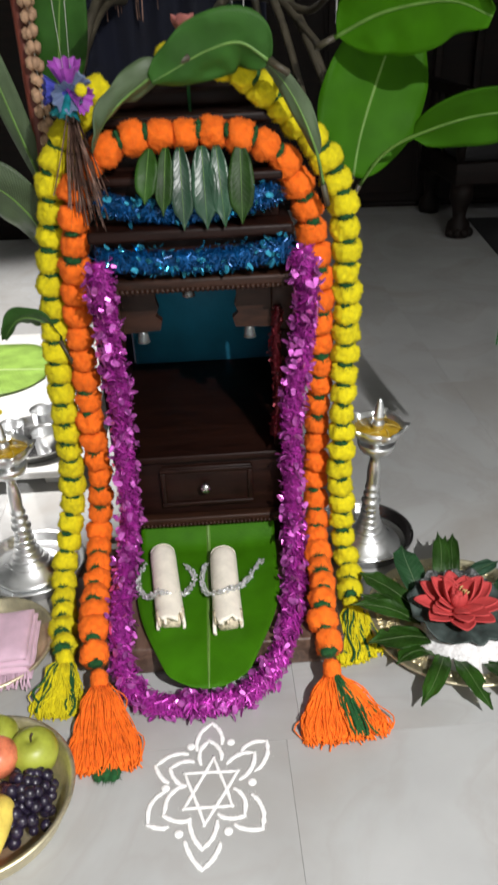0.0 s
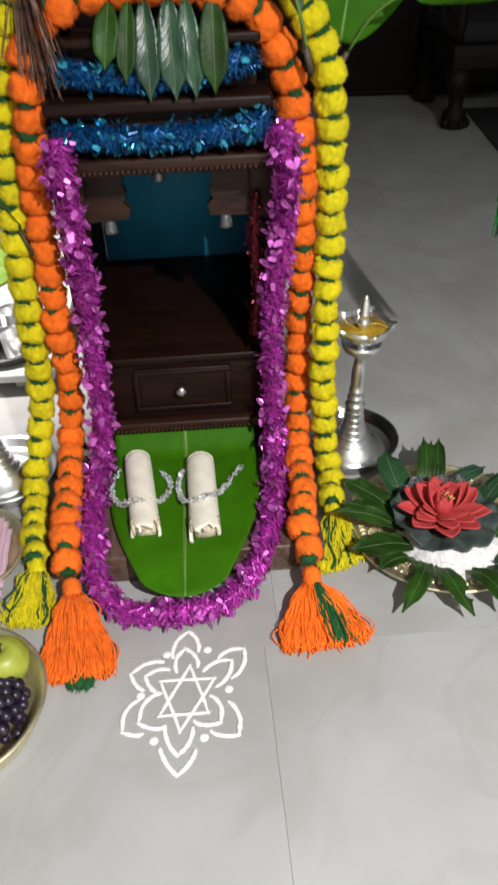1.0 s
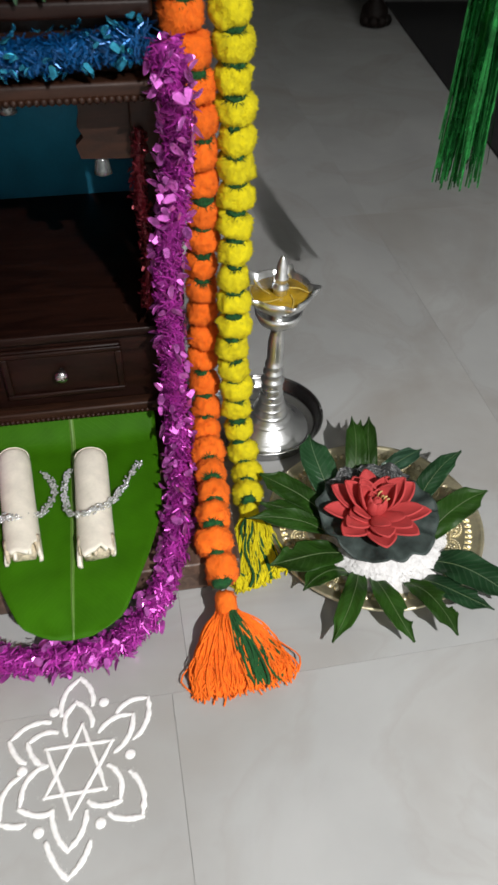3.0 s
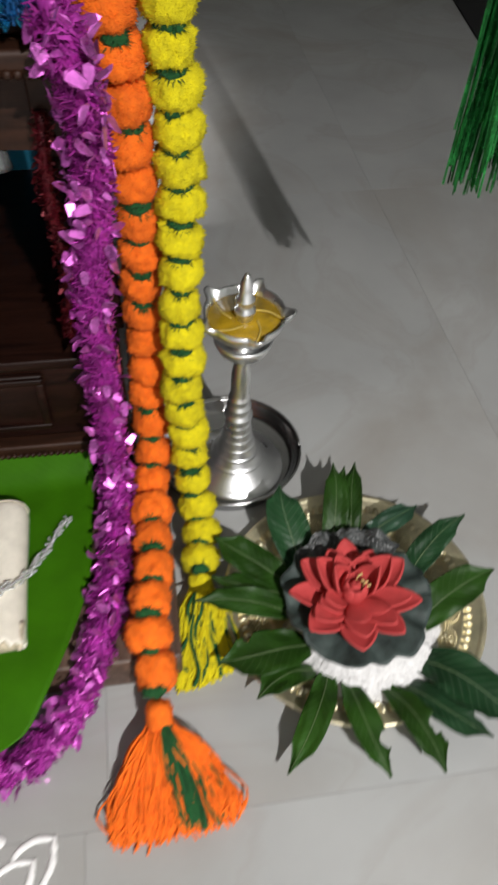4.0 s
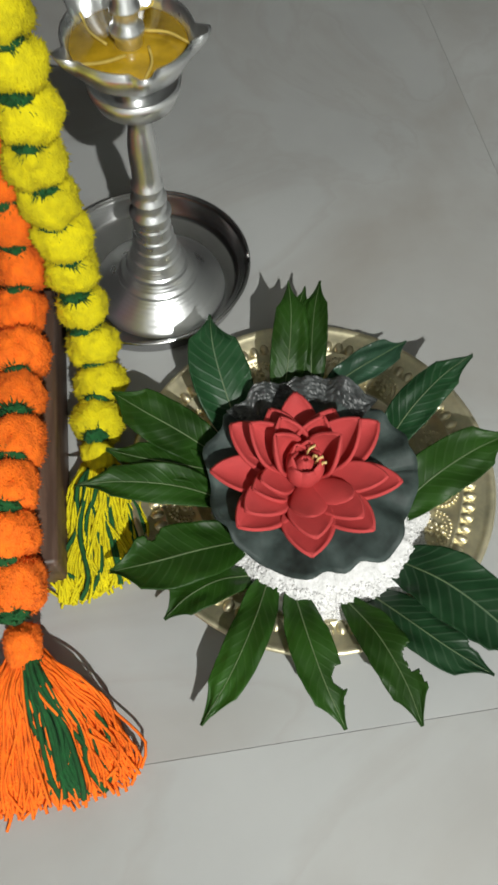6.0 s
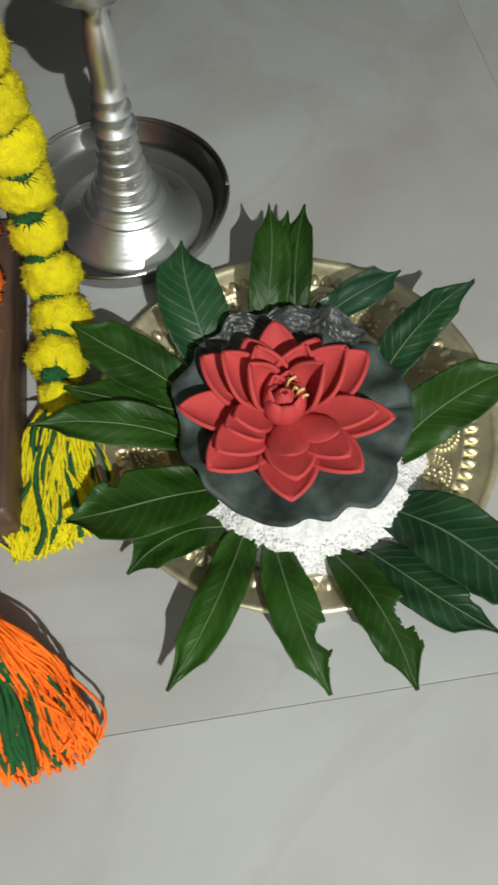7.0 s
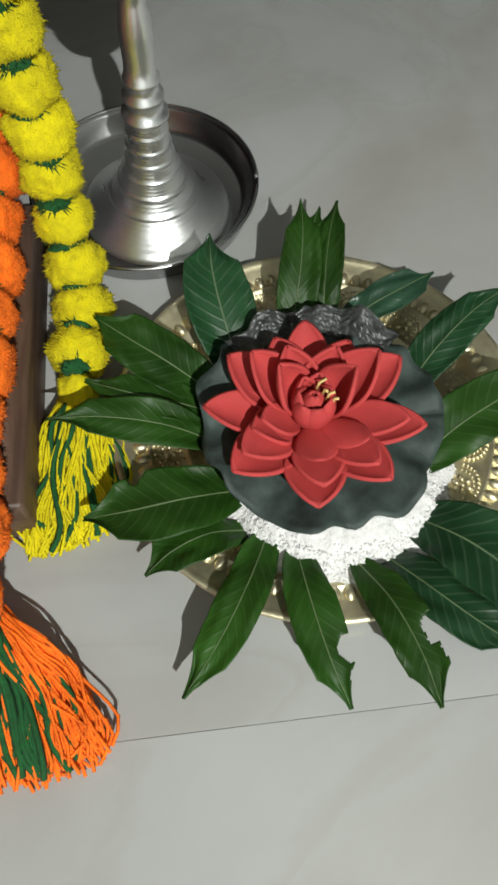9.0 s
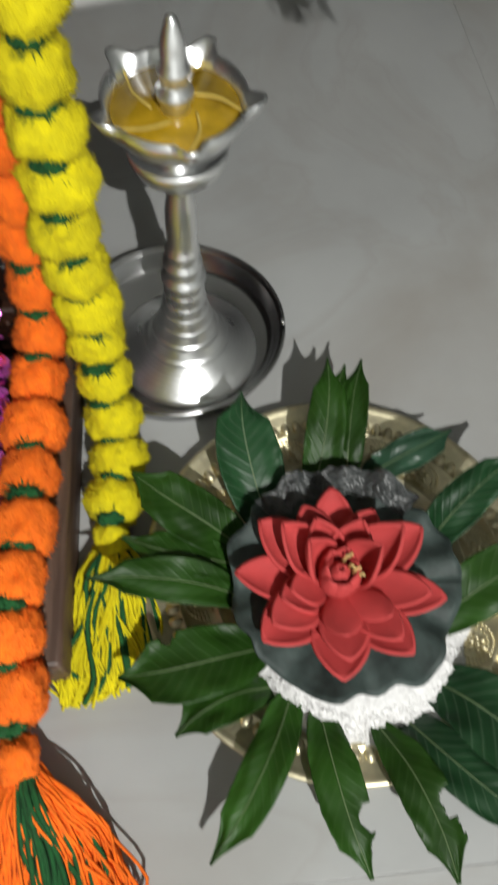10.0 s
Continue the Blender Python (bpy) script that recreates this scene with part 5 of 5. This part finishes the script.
for k in range(70):
    x = -0.08 + 0.16 * k / 69
    tube(bm, [Vector((x, -0.066, 0.016)), Vector((x + g.gauss(0, 0.002), -0.078, 0.008)), Vector((x + g.gauss(0, 0.003), -0.088 + g.gauss(0, 0.003), 0.001))], 0.0011, 4)
part("fringe", bm, M_CLOTH, cloth, "fringed edge")["kind"] = "stuff"

# ---------- low white board with vessels ----------
board = thing("low_white_board", pose(-0.72, 2.02, 0, 0, 0, TURN_TILES), "low white painted wooden board on short feet", "board")
part("top", boxed(-0.35, 0.35, -0.3, 0.6, 0.038, 0.058, bevel=0.004), M_WHITEWOOD, board)
for sx in (-1, 1):
    for sy in (-1, 1):
        part("foot", boxed(sx * 0.28 - 0.03, sx * 0.28 + 0.03, sy * 0.24 - 0.02, sy * 0.24 + 0.02, 0, 0.038), M_WHITEWOOD, board)


def tumbler(m, h, r):
    ob = thing("steel_tumbler", m, "small steel tumbler on the white board", "tumbler", "steel tumblers")
    part("cup", lathe([(0.004, 0.0), (r * 0.74, 0), (r * 0.76, 0.003), (r * 0.93, h * 0.9), (r, h), (r * 1.01, h + 0.001), (r * 0.95, h), (r * 0.88, h * 0.9), (r * 0.7, 0.005), (0.004, 0.004)], 36), M_STEEL, ob)


steel_tray(pose(-0.49, 1.865, 0.058), 0.110, "round steel tray of tumblers on the white board")
tumbler(pose(-0.444, 1.815, 0.0630), 0.062, 0.033)
tumbler(pose(-0.474, 1.925, 0.0630), 0.064, 0.034)
tumbler(pose(-0.535, 1.85, 0.0630), 0.062, 0.032)
ob = thick(part("plain_banana_leaf", blade([(-1.02, 2.30, 0.062), (-0.88, 2.31, 0.064), (-0.72, 2.32, 0.063), (-0.565, 2.32, 0.061)], 0.42, (0, 1, 0), lambda u: 0.9 if u < 0.7 else 0.9 * math.sqrt(max(0.05, 1 - ((u - 0.7) / 0.32) ** 2)), 0.03, 0.004, 24, 10), M_BANANA_LIT), 0.0008)
tagged(ob, "cut banana leaf on the white board, strong light put into its pale colour", "banana leaf")

# ---------- banana plants beside the temple ----------
def banana_plant(base, label, blades):
    ob = thing("banana_plant", Matrix.Identity(4), label, "banana plant", "banana plants by the temple")
    x, y = base
    for k in range(4):
        bm = bmesh.new()
        a = k * 1.7
        tube(bm, spline([(x, y, 0), (x + 0.008 * math.cos(a), y + 0.008 * math.sin(a), 0.5), (x + 0.014 * math.cos(a), y + 0.012 * math.sin(a), 1.0), (x + 0.03 * math.cos(a), y + 0.03 * math.sin(a), 1.35)], 20), 0.026, 12, lambda s: 1 - 0.45 * s)
        part("sheath", bm, M_TRUNK if k % 2 else M_STALK, ob)
    for path, w, side, m_, cup, rip, bare in blades:
        bm = blade(path, w, side, lambda u: 0.05 if u < bare else banana_profile((u - bare) / (1 - bare)), cup, rip, 34, 14, seed=path[0][0] * 40)
        lf = thick(part("leaf", bm, m_, ob), 0.0009)
        rib = bmesh.new()
        tube(rib, [Vector(p) for p in spline(path, 24)], 0.0026, 6, lambda s: 1.15 - 0.85 * s)
        part("midrib", rib, M_RIB, lf)
        stem = bmesh.new()
        p0, p1 = Vector(path[0]), Vector(path[1])
        back = p0 - (p1 - p0).normalized() * 0.03
        tube(stem, spline([(x, y, 1.0), (0.6 * x + 0.4 * p0.x, 0.6 * y + 0.4 * p0.y, 0.99), (0.15 * x + 0.85 * p0.x, 0.3 * y + 0.7 * p0.y, 0.5 * p0.z + 0.46), back, p0], 20), 0.0075, 8, lambda s: 1.2 - 0.6 * s)
        part("stalk", stem, M_STALK, lf)
    return ob


banana_plant((0.075, 1.995), "young banana plant with broad bright green leaves", [
    ([(0.205, 1.50, 0.935), (0.27, 1.46, 0.965), (0.35, 1.42, 0.975), (0.405, 1.40, 0.955)], 0.125, (0.05, -0.45, 0.9), M_BANANA, 0.12, 0.012, 0.05),
    ([(0.240, 1.52, 0.735), (0.252, 1.53, 0.80), (0.282, 1.55, 0.89), (0.32, 1.58, 0.98)], 0.165, (0.92, 0.1, -0.35), M_BANANA, -0.12, 0.010, 0.0),
    ([(0.252, 1.53, 0.72), (0.285, 1.49, 0.775), (0.34, 1.45, 0.81), (0.42, 1.41, 0.835), (0.54, 1.38, 0.835)], 0.090, (0.05, -0.5, 0.85), M_BANANA, 0.15, 0.008, 0.36),
    ([(0.108, 1.38, 0.915), (0.070, 1.38, 0.938), (0.026, 1.38, 0.930), (-0.014, 1.38, 0.912), (-0.052, 1.38, 0.894)], 0.094, (0.1, -0.45, 0.85), M_BANANA_D, 0.16, 0.012, 0.0),
    ([(-0.026, 1.386, 0.912), (-0.05, 1.386, 0.902), (-0.075, 1.386, 0.887), (-0.105, 1.386, 0.865), (-0.128, 1.386, 0.84), (-0.146, 1.386, 0.806)], 0.050, (0.5, -0.4, 0.75), M_BANANA_S, 0.5, 0.012, 0.0),
    ([(0.185, 1.42, 0.745), (0.172, 1.392, 0.799), (0.150, 1.39, 0.851), (0.126, 1.39, 0.890), (0.094, 1.39, 0.922)], 0.030, (0.8, -0.4, 0.5), M_BANANA_S, 0.4, 0.006, 0.25),
    ([(0.20, 1.58, 1.02), (0.10, 1.46, 1.075), (0.0, 1.40, 1.06), (-0.1, 1.38, 1.02)], 0.10, (0, -0.6, 0.7), M_BANANA, 0.1, 0.012, 0.1),
])
banana_plant((-0.150, 1.985), "young banana plant with drooping silvery green leaves", [
    ([(-0.262, 1.52, 0.63), (-0.285, 1.49, 0.70), (-0.33, 1.46, 0.755), (-0.41, 1.43, 0.77)], 0.085, (0.6, -0.3, 0.7), M_BANANA_S, 0.2, 0.014, 0.0),
    ([(-0.270, 1.54, 0.74), (-0.290, 1.53, 0.82), (-0.315, 1.52, 0.92), (-0.35, 1.50, 1.05)], 0.045, (0.9, -0.2, 0.3), M_BANANA_S, 0.3, 0.004, 0.0),
    ([(-0.252, 1.43, 0.505), (-0.275, 1.43, 0.540), (-0.315, 1.43, 0.545), (-0.348, 1.43, 0.510)], 0.052, (0.1, -0.6, 0.7), M_BANANA_D, 0.2, 0.008, 0.0),
    ([(-0.235, 1.58, 0.86), (-0.215, 1.56, 0.93), (-0.20, 1.55, 1.0), (-0.17, 1.53, 1.08)], 0.085, (0.9, 0.2, 0.1), M_BANANA_D, -0.2, 0.006, 0.0),
])

# ---------- post with a cream flower string ----------
post = thing("red_post", pose(-0.262, 1.545, 0), "thin red-brown wooden post beside the temple", "post")
part("shaft", lathe([(0.012, 0), (0.012, 0.7), (0.011, 1.4)], 14), M_REDPOST, post)
string_ob = thing("flower_string", pose(-0.245, 1.525, 0.0), "string of cream flowers hung down the post", "flower string")
g = random.Random(12)
for k in range(30):
    bm = bmesh.new()
    z = 0.72 + 0.0215 * k
    for q in range(5):
        a = 2.4 * q + k
        ball(bm, Vector((0.007 * math.cos(a), 0.007 * math.sin(a), z + 0.004 * (q % 2))), g.uniform(0.006, 0.009), 1, 1.3)
    part("flower", bm, M_CREAM, string_ob)
bm = bmesh.new()
tube(bm, [Vector((0, 0, 0.72)), Vector((0, 0.004, 1.1)), Vector((-0.01, 0.018, 1.38))], 0.0012, 5)
part("thread", bm, M_THREAD, string_ob)

# ---------- hanging paper flower with foil tassel ----------
HC = Vector((-0.170, 1.395, 0.885))
orn = thing("hanging_paper_flower", Matrix.Translation(HC), "hanging paper flower of purple, blue and teal fans with foil tassel", "ornament")


def fan(direction, ln, spread, material, name, label):
    d = Vector(direction).normalized()
    m = d.to_track_quat("Z", "Y").to_matrix()
    bm = bmesh.new()
    n = 20
    inner = [bm.verts.new(m @ Vector((0.004 * math.cos(2 * math.pi * k / n), 0.004 * math.sin(2 * math.pi * k / n), 0.002))) for k in range(n)]
    outer = [bm.verts.new(m @ Vector((spread * (1 if k % 2 else 0.82) * math.cos(2 * math.pi * k / n), spread * (1 if k % 2 else 0.82) * math.sin(2 * math.pi * k / n), ln * (1 if k % 2 else 0.93)))) for k in range(n)]
    for k in range(n):
        j = (k + 1) % n
        bm.faces.new((inner[k], inner[j], outer[j], outer[k]))
    thick(part(name, bm, material, orn, label, smooth=False), 0.0006)


fan((0.05, -0.3, 1), 0.040, 0.024, M_PURPLEP, "fan", "purple pleated paper fan")
fan((-1, -0.4, 0.15), 0.034, 0.020, M_BLUEP, "fan", "deep blue paper fan")
fan((0.1, -1, -0.15), 0.030, 0.022, M_GREYP, "fan", "pale blue paper fan")
fan((1, -0.4, -0.45), 0.030, 0.020, M_PURPLEP, "fan", "purple pleated paper fan")
fan((-0.25, -0.35, -1), 0.034, 0.022, M_TEALP, "fan", "shiny teal paper fan")
fan((0.7, 0.1, 0.8), 0.030, 0.018, M_GREYP, "fan", "pale blue paper fan")
bm = bmesh.new()
ball(bm, Vector((0.022, -0.022, 0.004)), 0.009, 2)
part("pompom", bm, M_YELLOW, orn, "small golden yellow ball")
bm = bmesh.new()
g = random.Random(8)
for k in range(90):
    a, r0 = g.uniform(0, 6.28), g.uniform(0, 0.006)
    p = Vector((r0 * math.cos(a), r0 * math.sin(a), -0.025))
    q = p + Vector((g.gauss(0, 0.016), g.gauss(0, 0.012), -g.uniform(0.09, 0.165)))
    w = Vector((math.cos(a * 3), math.sin(a * 3), 0)) * 0.0011
    mid = p.lerp(q, 0.5) + Vector((g.gauss(0, 0.003), g.gauss(0, 0.003), 0))
    v = [bm.verts.new(x) for x in (p - w, p + w, mid + w, mid - w, q + w, q - w)]
    bm.faces.new(v[0:4])
    bm.faces.new((v[3], v[2], v[4], v[5]))
part("foil_tassel", bm, M_COPPERF, orn, "brown and silver foil tassel", smooth=False)["kind"] = "stuff"
for dx in (-0.006, 0.012):
    bm = bmesh.new()
    tube(bm, [Vector((dx * 0.4, 0, 0.01)), Vector((dx, 0, 0.12)), Vector((dx * 2, 0.01, 2.064))], 0.0004, 4)
    part("thread", bm, M_THREAD, orn)

# ---------- green foil streamer at the side ----------
gt = thing("green_foil_streamer", pose(0.541, 1.523, 0.425), "hanging green foil streamer on a thread", "streamer")
bm = bmesh.new()
g = random.Random(14)
for k in range(220):
    a = g.uniform(0, 6.28)
    r0 = 0.024 * math.sqrt(g.random())
    top = Vector((r0 * 0.6 * math.cos(a), r0 * 0.6 * math.sin(a), 0.62))
    bot = Vector((r0 * 1.2 * math.cos(a) + g.gauss(0, 0.004), r0 * 1.2 * math.sin(a), g.uniform(0.0, 0.06) if k % 3 else g.uniform(0.05, 0.3)))
    ps = [top.lerp(bot, f) + Vector((g.gauss(0, 0.002), g.gauss(0, 0.002), 0)) for f in (0, 0.25, 0.5, 0.75, 1)]
    w = Vector((math.cos(2 * a), math.sin(2 * a), 0)) * 0.0012
    rows = [(bm.verts.new(p - w), bm.verts.new(p + w)) for p in ps]
    for r1, r2 in zip(rows, rows[1:]):
        bm.faces.new((r1[0], r1[1], r2[1], r2[0]))
part("foil_fringe", bm, M_GREENF, gt, smooth=False)["kind"] = "stuff"
bm = bmesh.new()
tube(bm, [Vector((0, 0, 0.6)), Vector((0, 0, 2.51))], 0.0006, 4)
part("thread", bm, M_THREAD, gt)

# ---------- rose on the temple top, cloth behind ----------
rose = thing("pink_rose", TEMPLE @ pose(0.012, 0.02, 0.846), "dusty pink artificial rose on the temple top", "rose")
for k in range(12):
    az = k * 2.39996
    f = k / 12
    thick(part("petal", petal(0.024 + 0.010 * (1 - f), 0.03, 0.4 + 0.7 * f, 0.8, az, 0.003, 0.102), M_ROSE, rose), 0.001, 0)
bm = bmesh.new()
tube(bm, [Vector((0, 0, 0)), Vector((0, 0, 0.107))], 0.003, 6)
part("stem", bm, M_GREENYARN, rose)


def drape(u, v):
    return Vector((-0.21 + 0.375 * u, 0.475 + 0.008 * math.sin(u * 38), 1.4 * v))


ob = thick(part("backdrop_cloth", grid(drape, 60, 8), M_BLUEWALL, None, pose_m=TEMPLE), 0.002)
tagged(ob, "dark blue cloth hanging behind the temple", "cloth")

for x0, x1, m_, sd in ((-0.16, -0.03, M_COPPERF, 21), (0.10, 0.20, M_SILVERF, 22)):
    g = random.Random(sd)
    curtain = thing("foil_curtain", TEMPLE @ pose(0, 0.462, 1.0), "thin hanging foil strips on the cloth behind the temple", "foil curtain", "foil curtains")
    bm = bmesh.new()
    for k in range(46):
        x = g.uniform(x0, x1)
        p = Vector((x, g.gauss(0, 0.003), 0.395))
        e = Vector((x + g.gauss(0, 0.01), -0.004 - 0.02 * g.random(), g.uniform(-0.04, 0.14)))
        w = Vector((0.0011, 0.0006 * g.uniform(-1, 1), 0))
        ps = [p.lerp(e, f) + Vector((g.gauss(0, 0.0015), g.gauss(0, 0.0015), 0)) for f in (0, 0.3, 0.6, 1)]
        rows = [(bm.verts.new(a - w), bm.verts.new(a + w)) for a in ps]
        for r1, r2 in zip(rows, rows[1:]):
            bm.faces.new((r1[0], r1[1], r2[1], r2[0]))
    part("foil_fringe", bm, m_, curtain, smooth=False)["kind"] = "stuff"

# ---------- dark furniture at the back ----------
def settle(m, ln, label):
    ob = thing("wooden_settle", m, label, "settle")
    part("seat_rail", boxed(0, ln, 0.0, 0.62, 0.24, 0.34, bevel=0.01), M_SOFA, ob)
    part("seat", boxed(0.02, ln - 0.02, 0.02, 0.6, 0.34, 0.42, bevel=0.03), M_DARKMAT, ob, "black seat cushion")
    for x in (0.05, ln - 0.05):
        for y in (0.05, 0.57):
            leg = part("leg", lathe([(0.05, 0.0), (0.058, 0.03), (0.05, 0.07), (0.03, 0.09), (0.035, 0.13), (0.055, 0.18), (0.05, 0.245)], 18, m=Matrix.Translation((x, y, 0))), M_SOFA, ob)
            if y < 0.1:
                for k in range(4):
                    a = radians(-150 + 40 * k)
                    part("claw", ball(bmesh.new(), (x + 0.05 * math.cos(a), y + 0.05 * math.sin(a), 0.024), 0.024, 2), M_SOFA, leg)
    for x in (0.0, ln - 0.06):
        part("arm", boxed(x, x + 0.06, 0.0, 0.6, 0.6, 0.65, bevel=0.015), M_SOFA, ob)
        for y in (0.04, 0.3, 0.52):
            part("arm_post", lathe([(0.02, 0.34), (0.026, 0.42), (0.015, 0.5), (0.022, 0.6)], 12, m=Matrix.Translation((x + 0.03, y, 0))), M_SOFA, ob)
    part("back_rail", boxed(0, ln, 0.58, 0.63, 0.95, 1.05, bevel=0.015), M_SOFA, ob)
    for k in range(9):
        x = 0.05 + (ln - 0.1) * k / 8
        part("back_slat", boxed(x - 0.02, x + 0.02, 0.59, 0.62, 0.34, 0.95, bevel=0.006), M_SOFA, ob)
    return ob


settle(pose(0.96, 3.83, 0, 0, 0, 4), 1.7, "black-brown carved wooden settle with claw feet")


def cupboard(m, ln, label):
    ob = thing("dark_cupboard", m, label, "cupboard", "dark cupboards at the back")
    part("body", boxed(0, ln, 0, 0.5, 0.03, 1.9, bevel=0.01), M_SOFA, ob)
    part("top", boxed(-0.02, ln + 0.02, -0.02, 0.5, 1.9, 1.94, bevel=0.008), M_SOFA, ob)
    n = max(1, round(ln / 0.5))
    for k in range(n):
        door = part("door", boxed(ln * k / n + 0.01, ln * (k + 1) / n - 0.01, -0.02, 0.0, 0.08, 1.86, bevel=0.006), M_SOFA, ob)
        part("handle", boxed(ln * k / n + 0.04, ln * k / n + 0.055, -0.04, -0.018, 0.9, 1.02, bevel=0.005), M_STEEL_D, door)
    part("base", boxed(0.02, ln - 0.02, 0.02, 0.48, 0.0, 0.03, bevel=0), M_SOFA, ob)


cupboard(pose(-0.55, 4.52, 0), 2.9, "long dark wooden cupboard against the back wall")
cupboard(pose(-2.3, 4.02, 0, 0, 0, 3), 1.6, "dark wooden cupboard in the shaded corner")
rug = part("floor_rug", boxed(0, 2.2, -2.3, 0.0, 0.0, 0.008, bevel=0.003), M_DARKMAT, None, pose_m=pose(1.13, 4.2, 0, 0, 0, -1.9))
tagged(rug, "black flat-woven rug on the tile floor", "rug")

# ---------- floor tiles ----------
tile_bm = boxed(-0.29982, 0.29982, -0.59982, 0.59982, -0.0042, 0.0, bevel=0.00025)
tile_me = bpy.data.meshes.new("tile")
tile_bm.to_mesh(tile_me)
tile_bm.free()
tile_me.materials.append(M_TILE)
for i in range(-8, 7):
    for j in range(-4, 5):
        c = GRID @ Vector((0.6 * i + 0.3 + (0.025 if j >= 0 else 0), 1.2 * j + 0.6, 0))
        if not (-4.1 < c.x < 3.5 and -3.6 < c.y < 5.5):
            continue
        shared("tile", tile_me, floor, Matrix.Translation((c.x, c.y, 0)) @ Matrix.Rotation(radians(GRID_TURN), 4, "Z") @ Matrix.Translation((0, 0, -0.0002 * ((i * 7 + j * 3) % 3))))
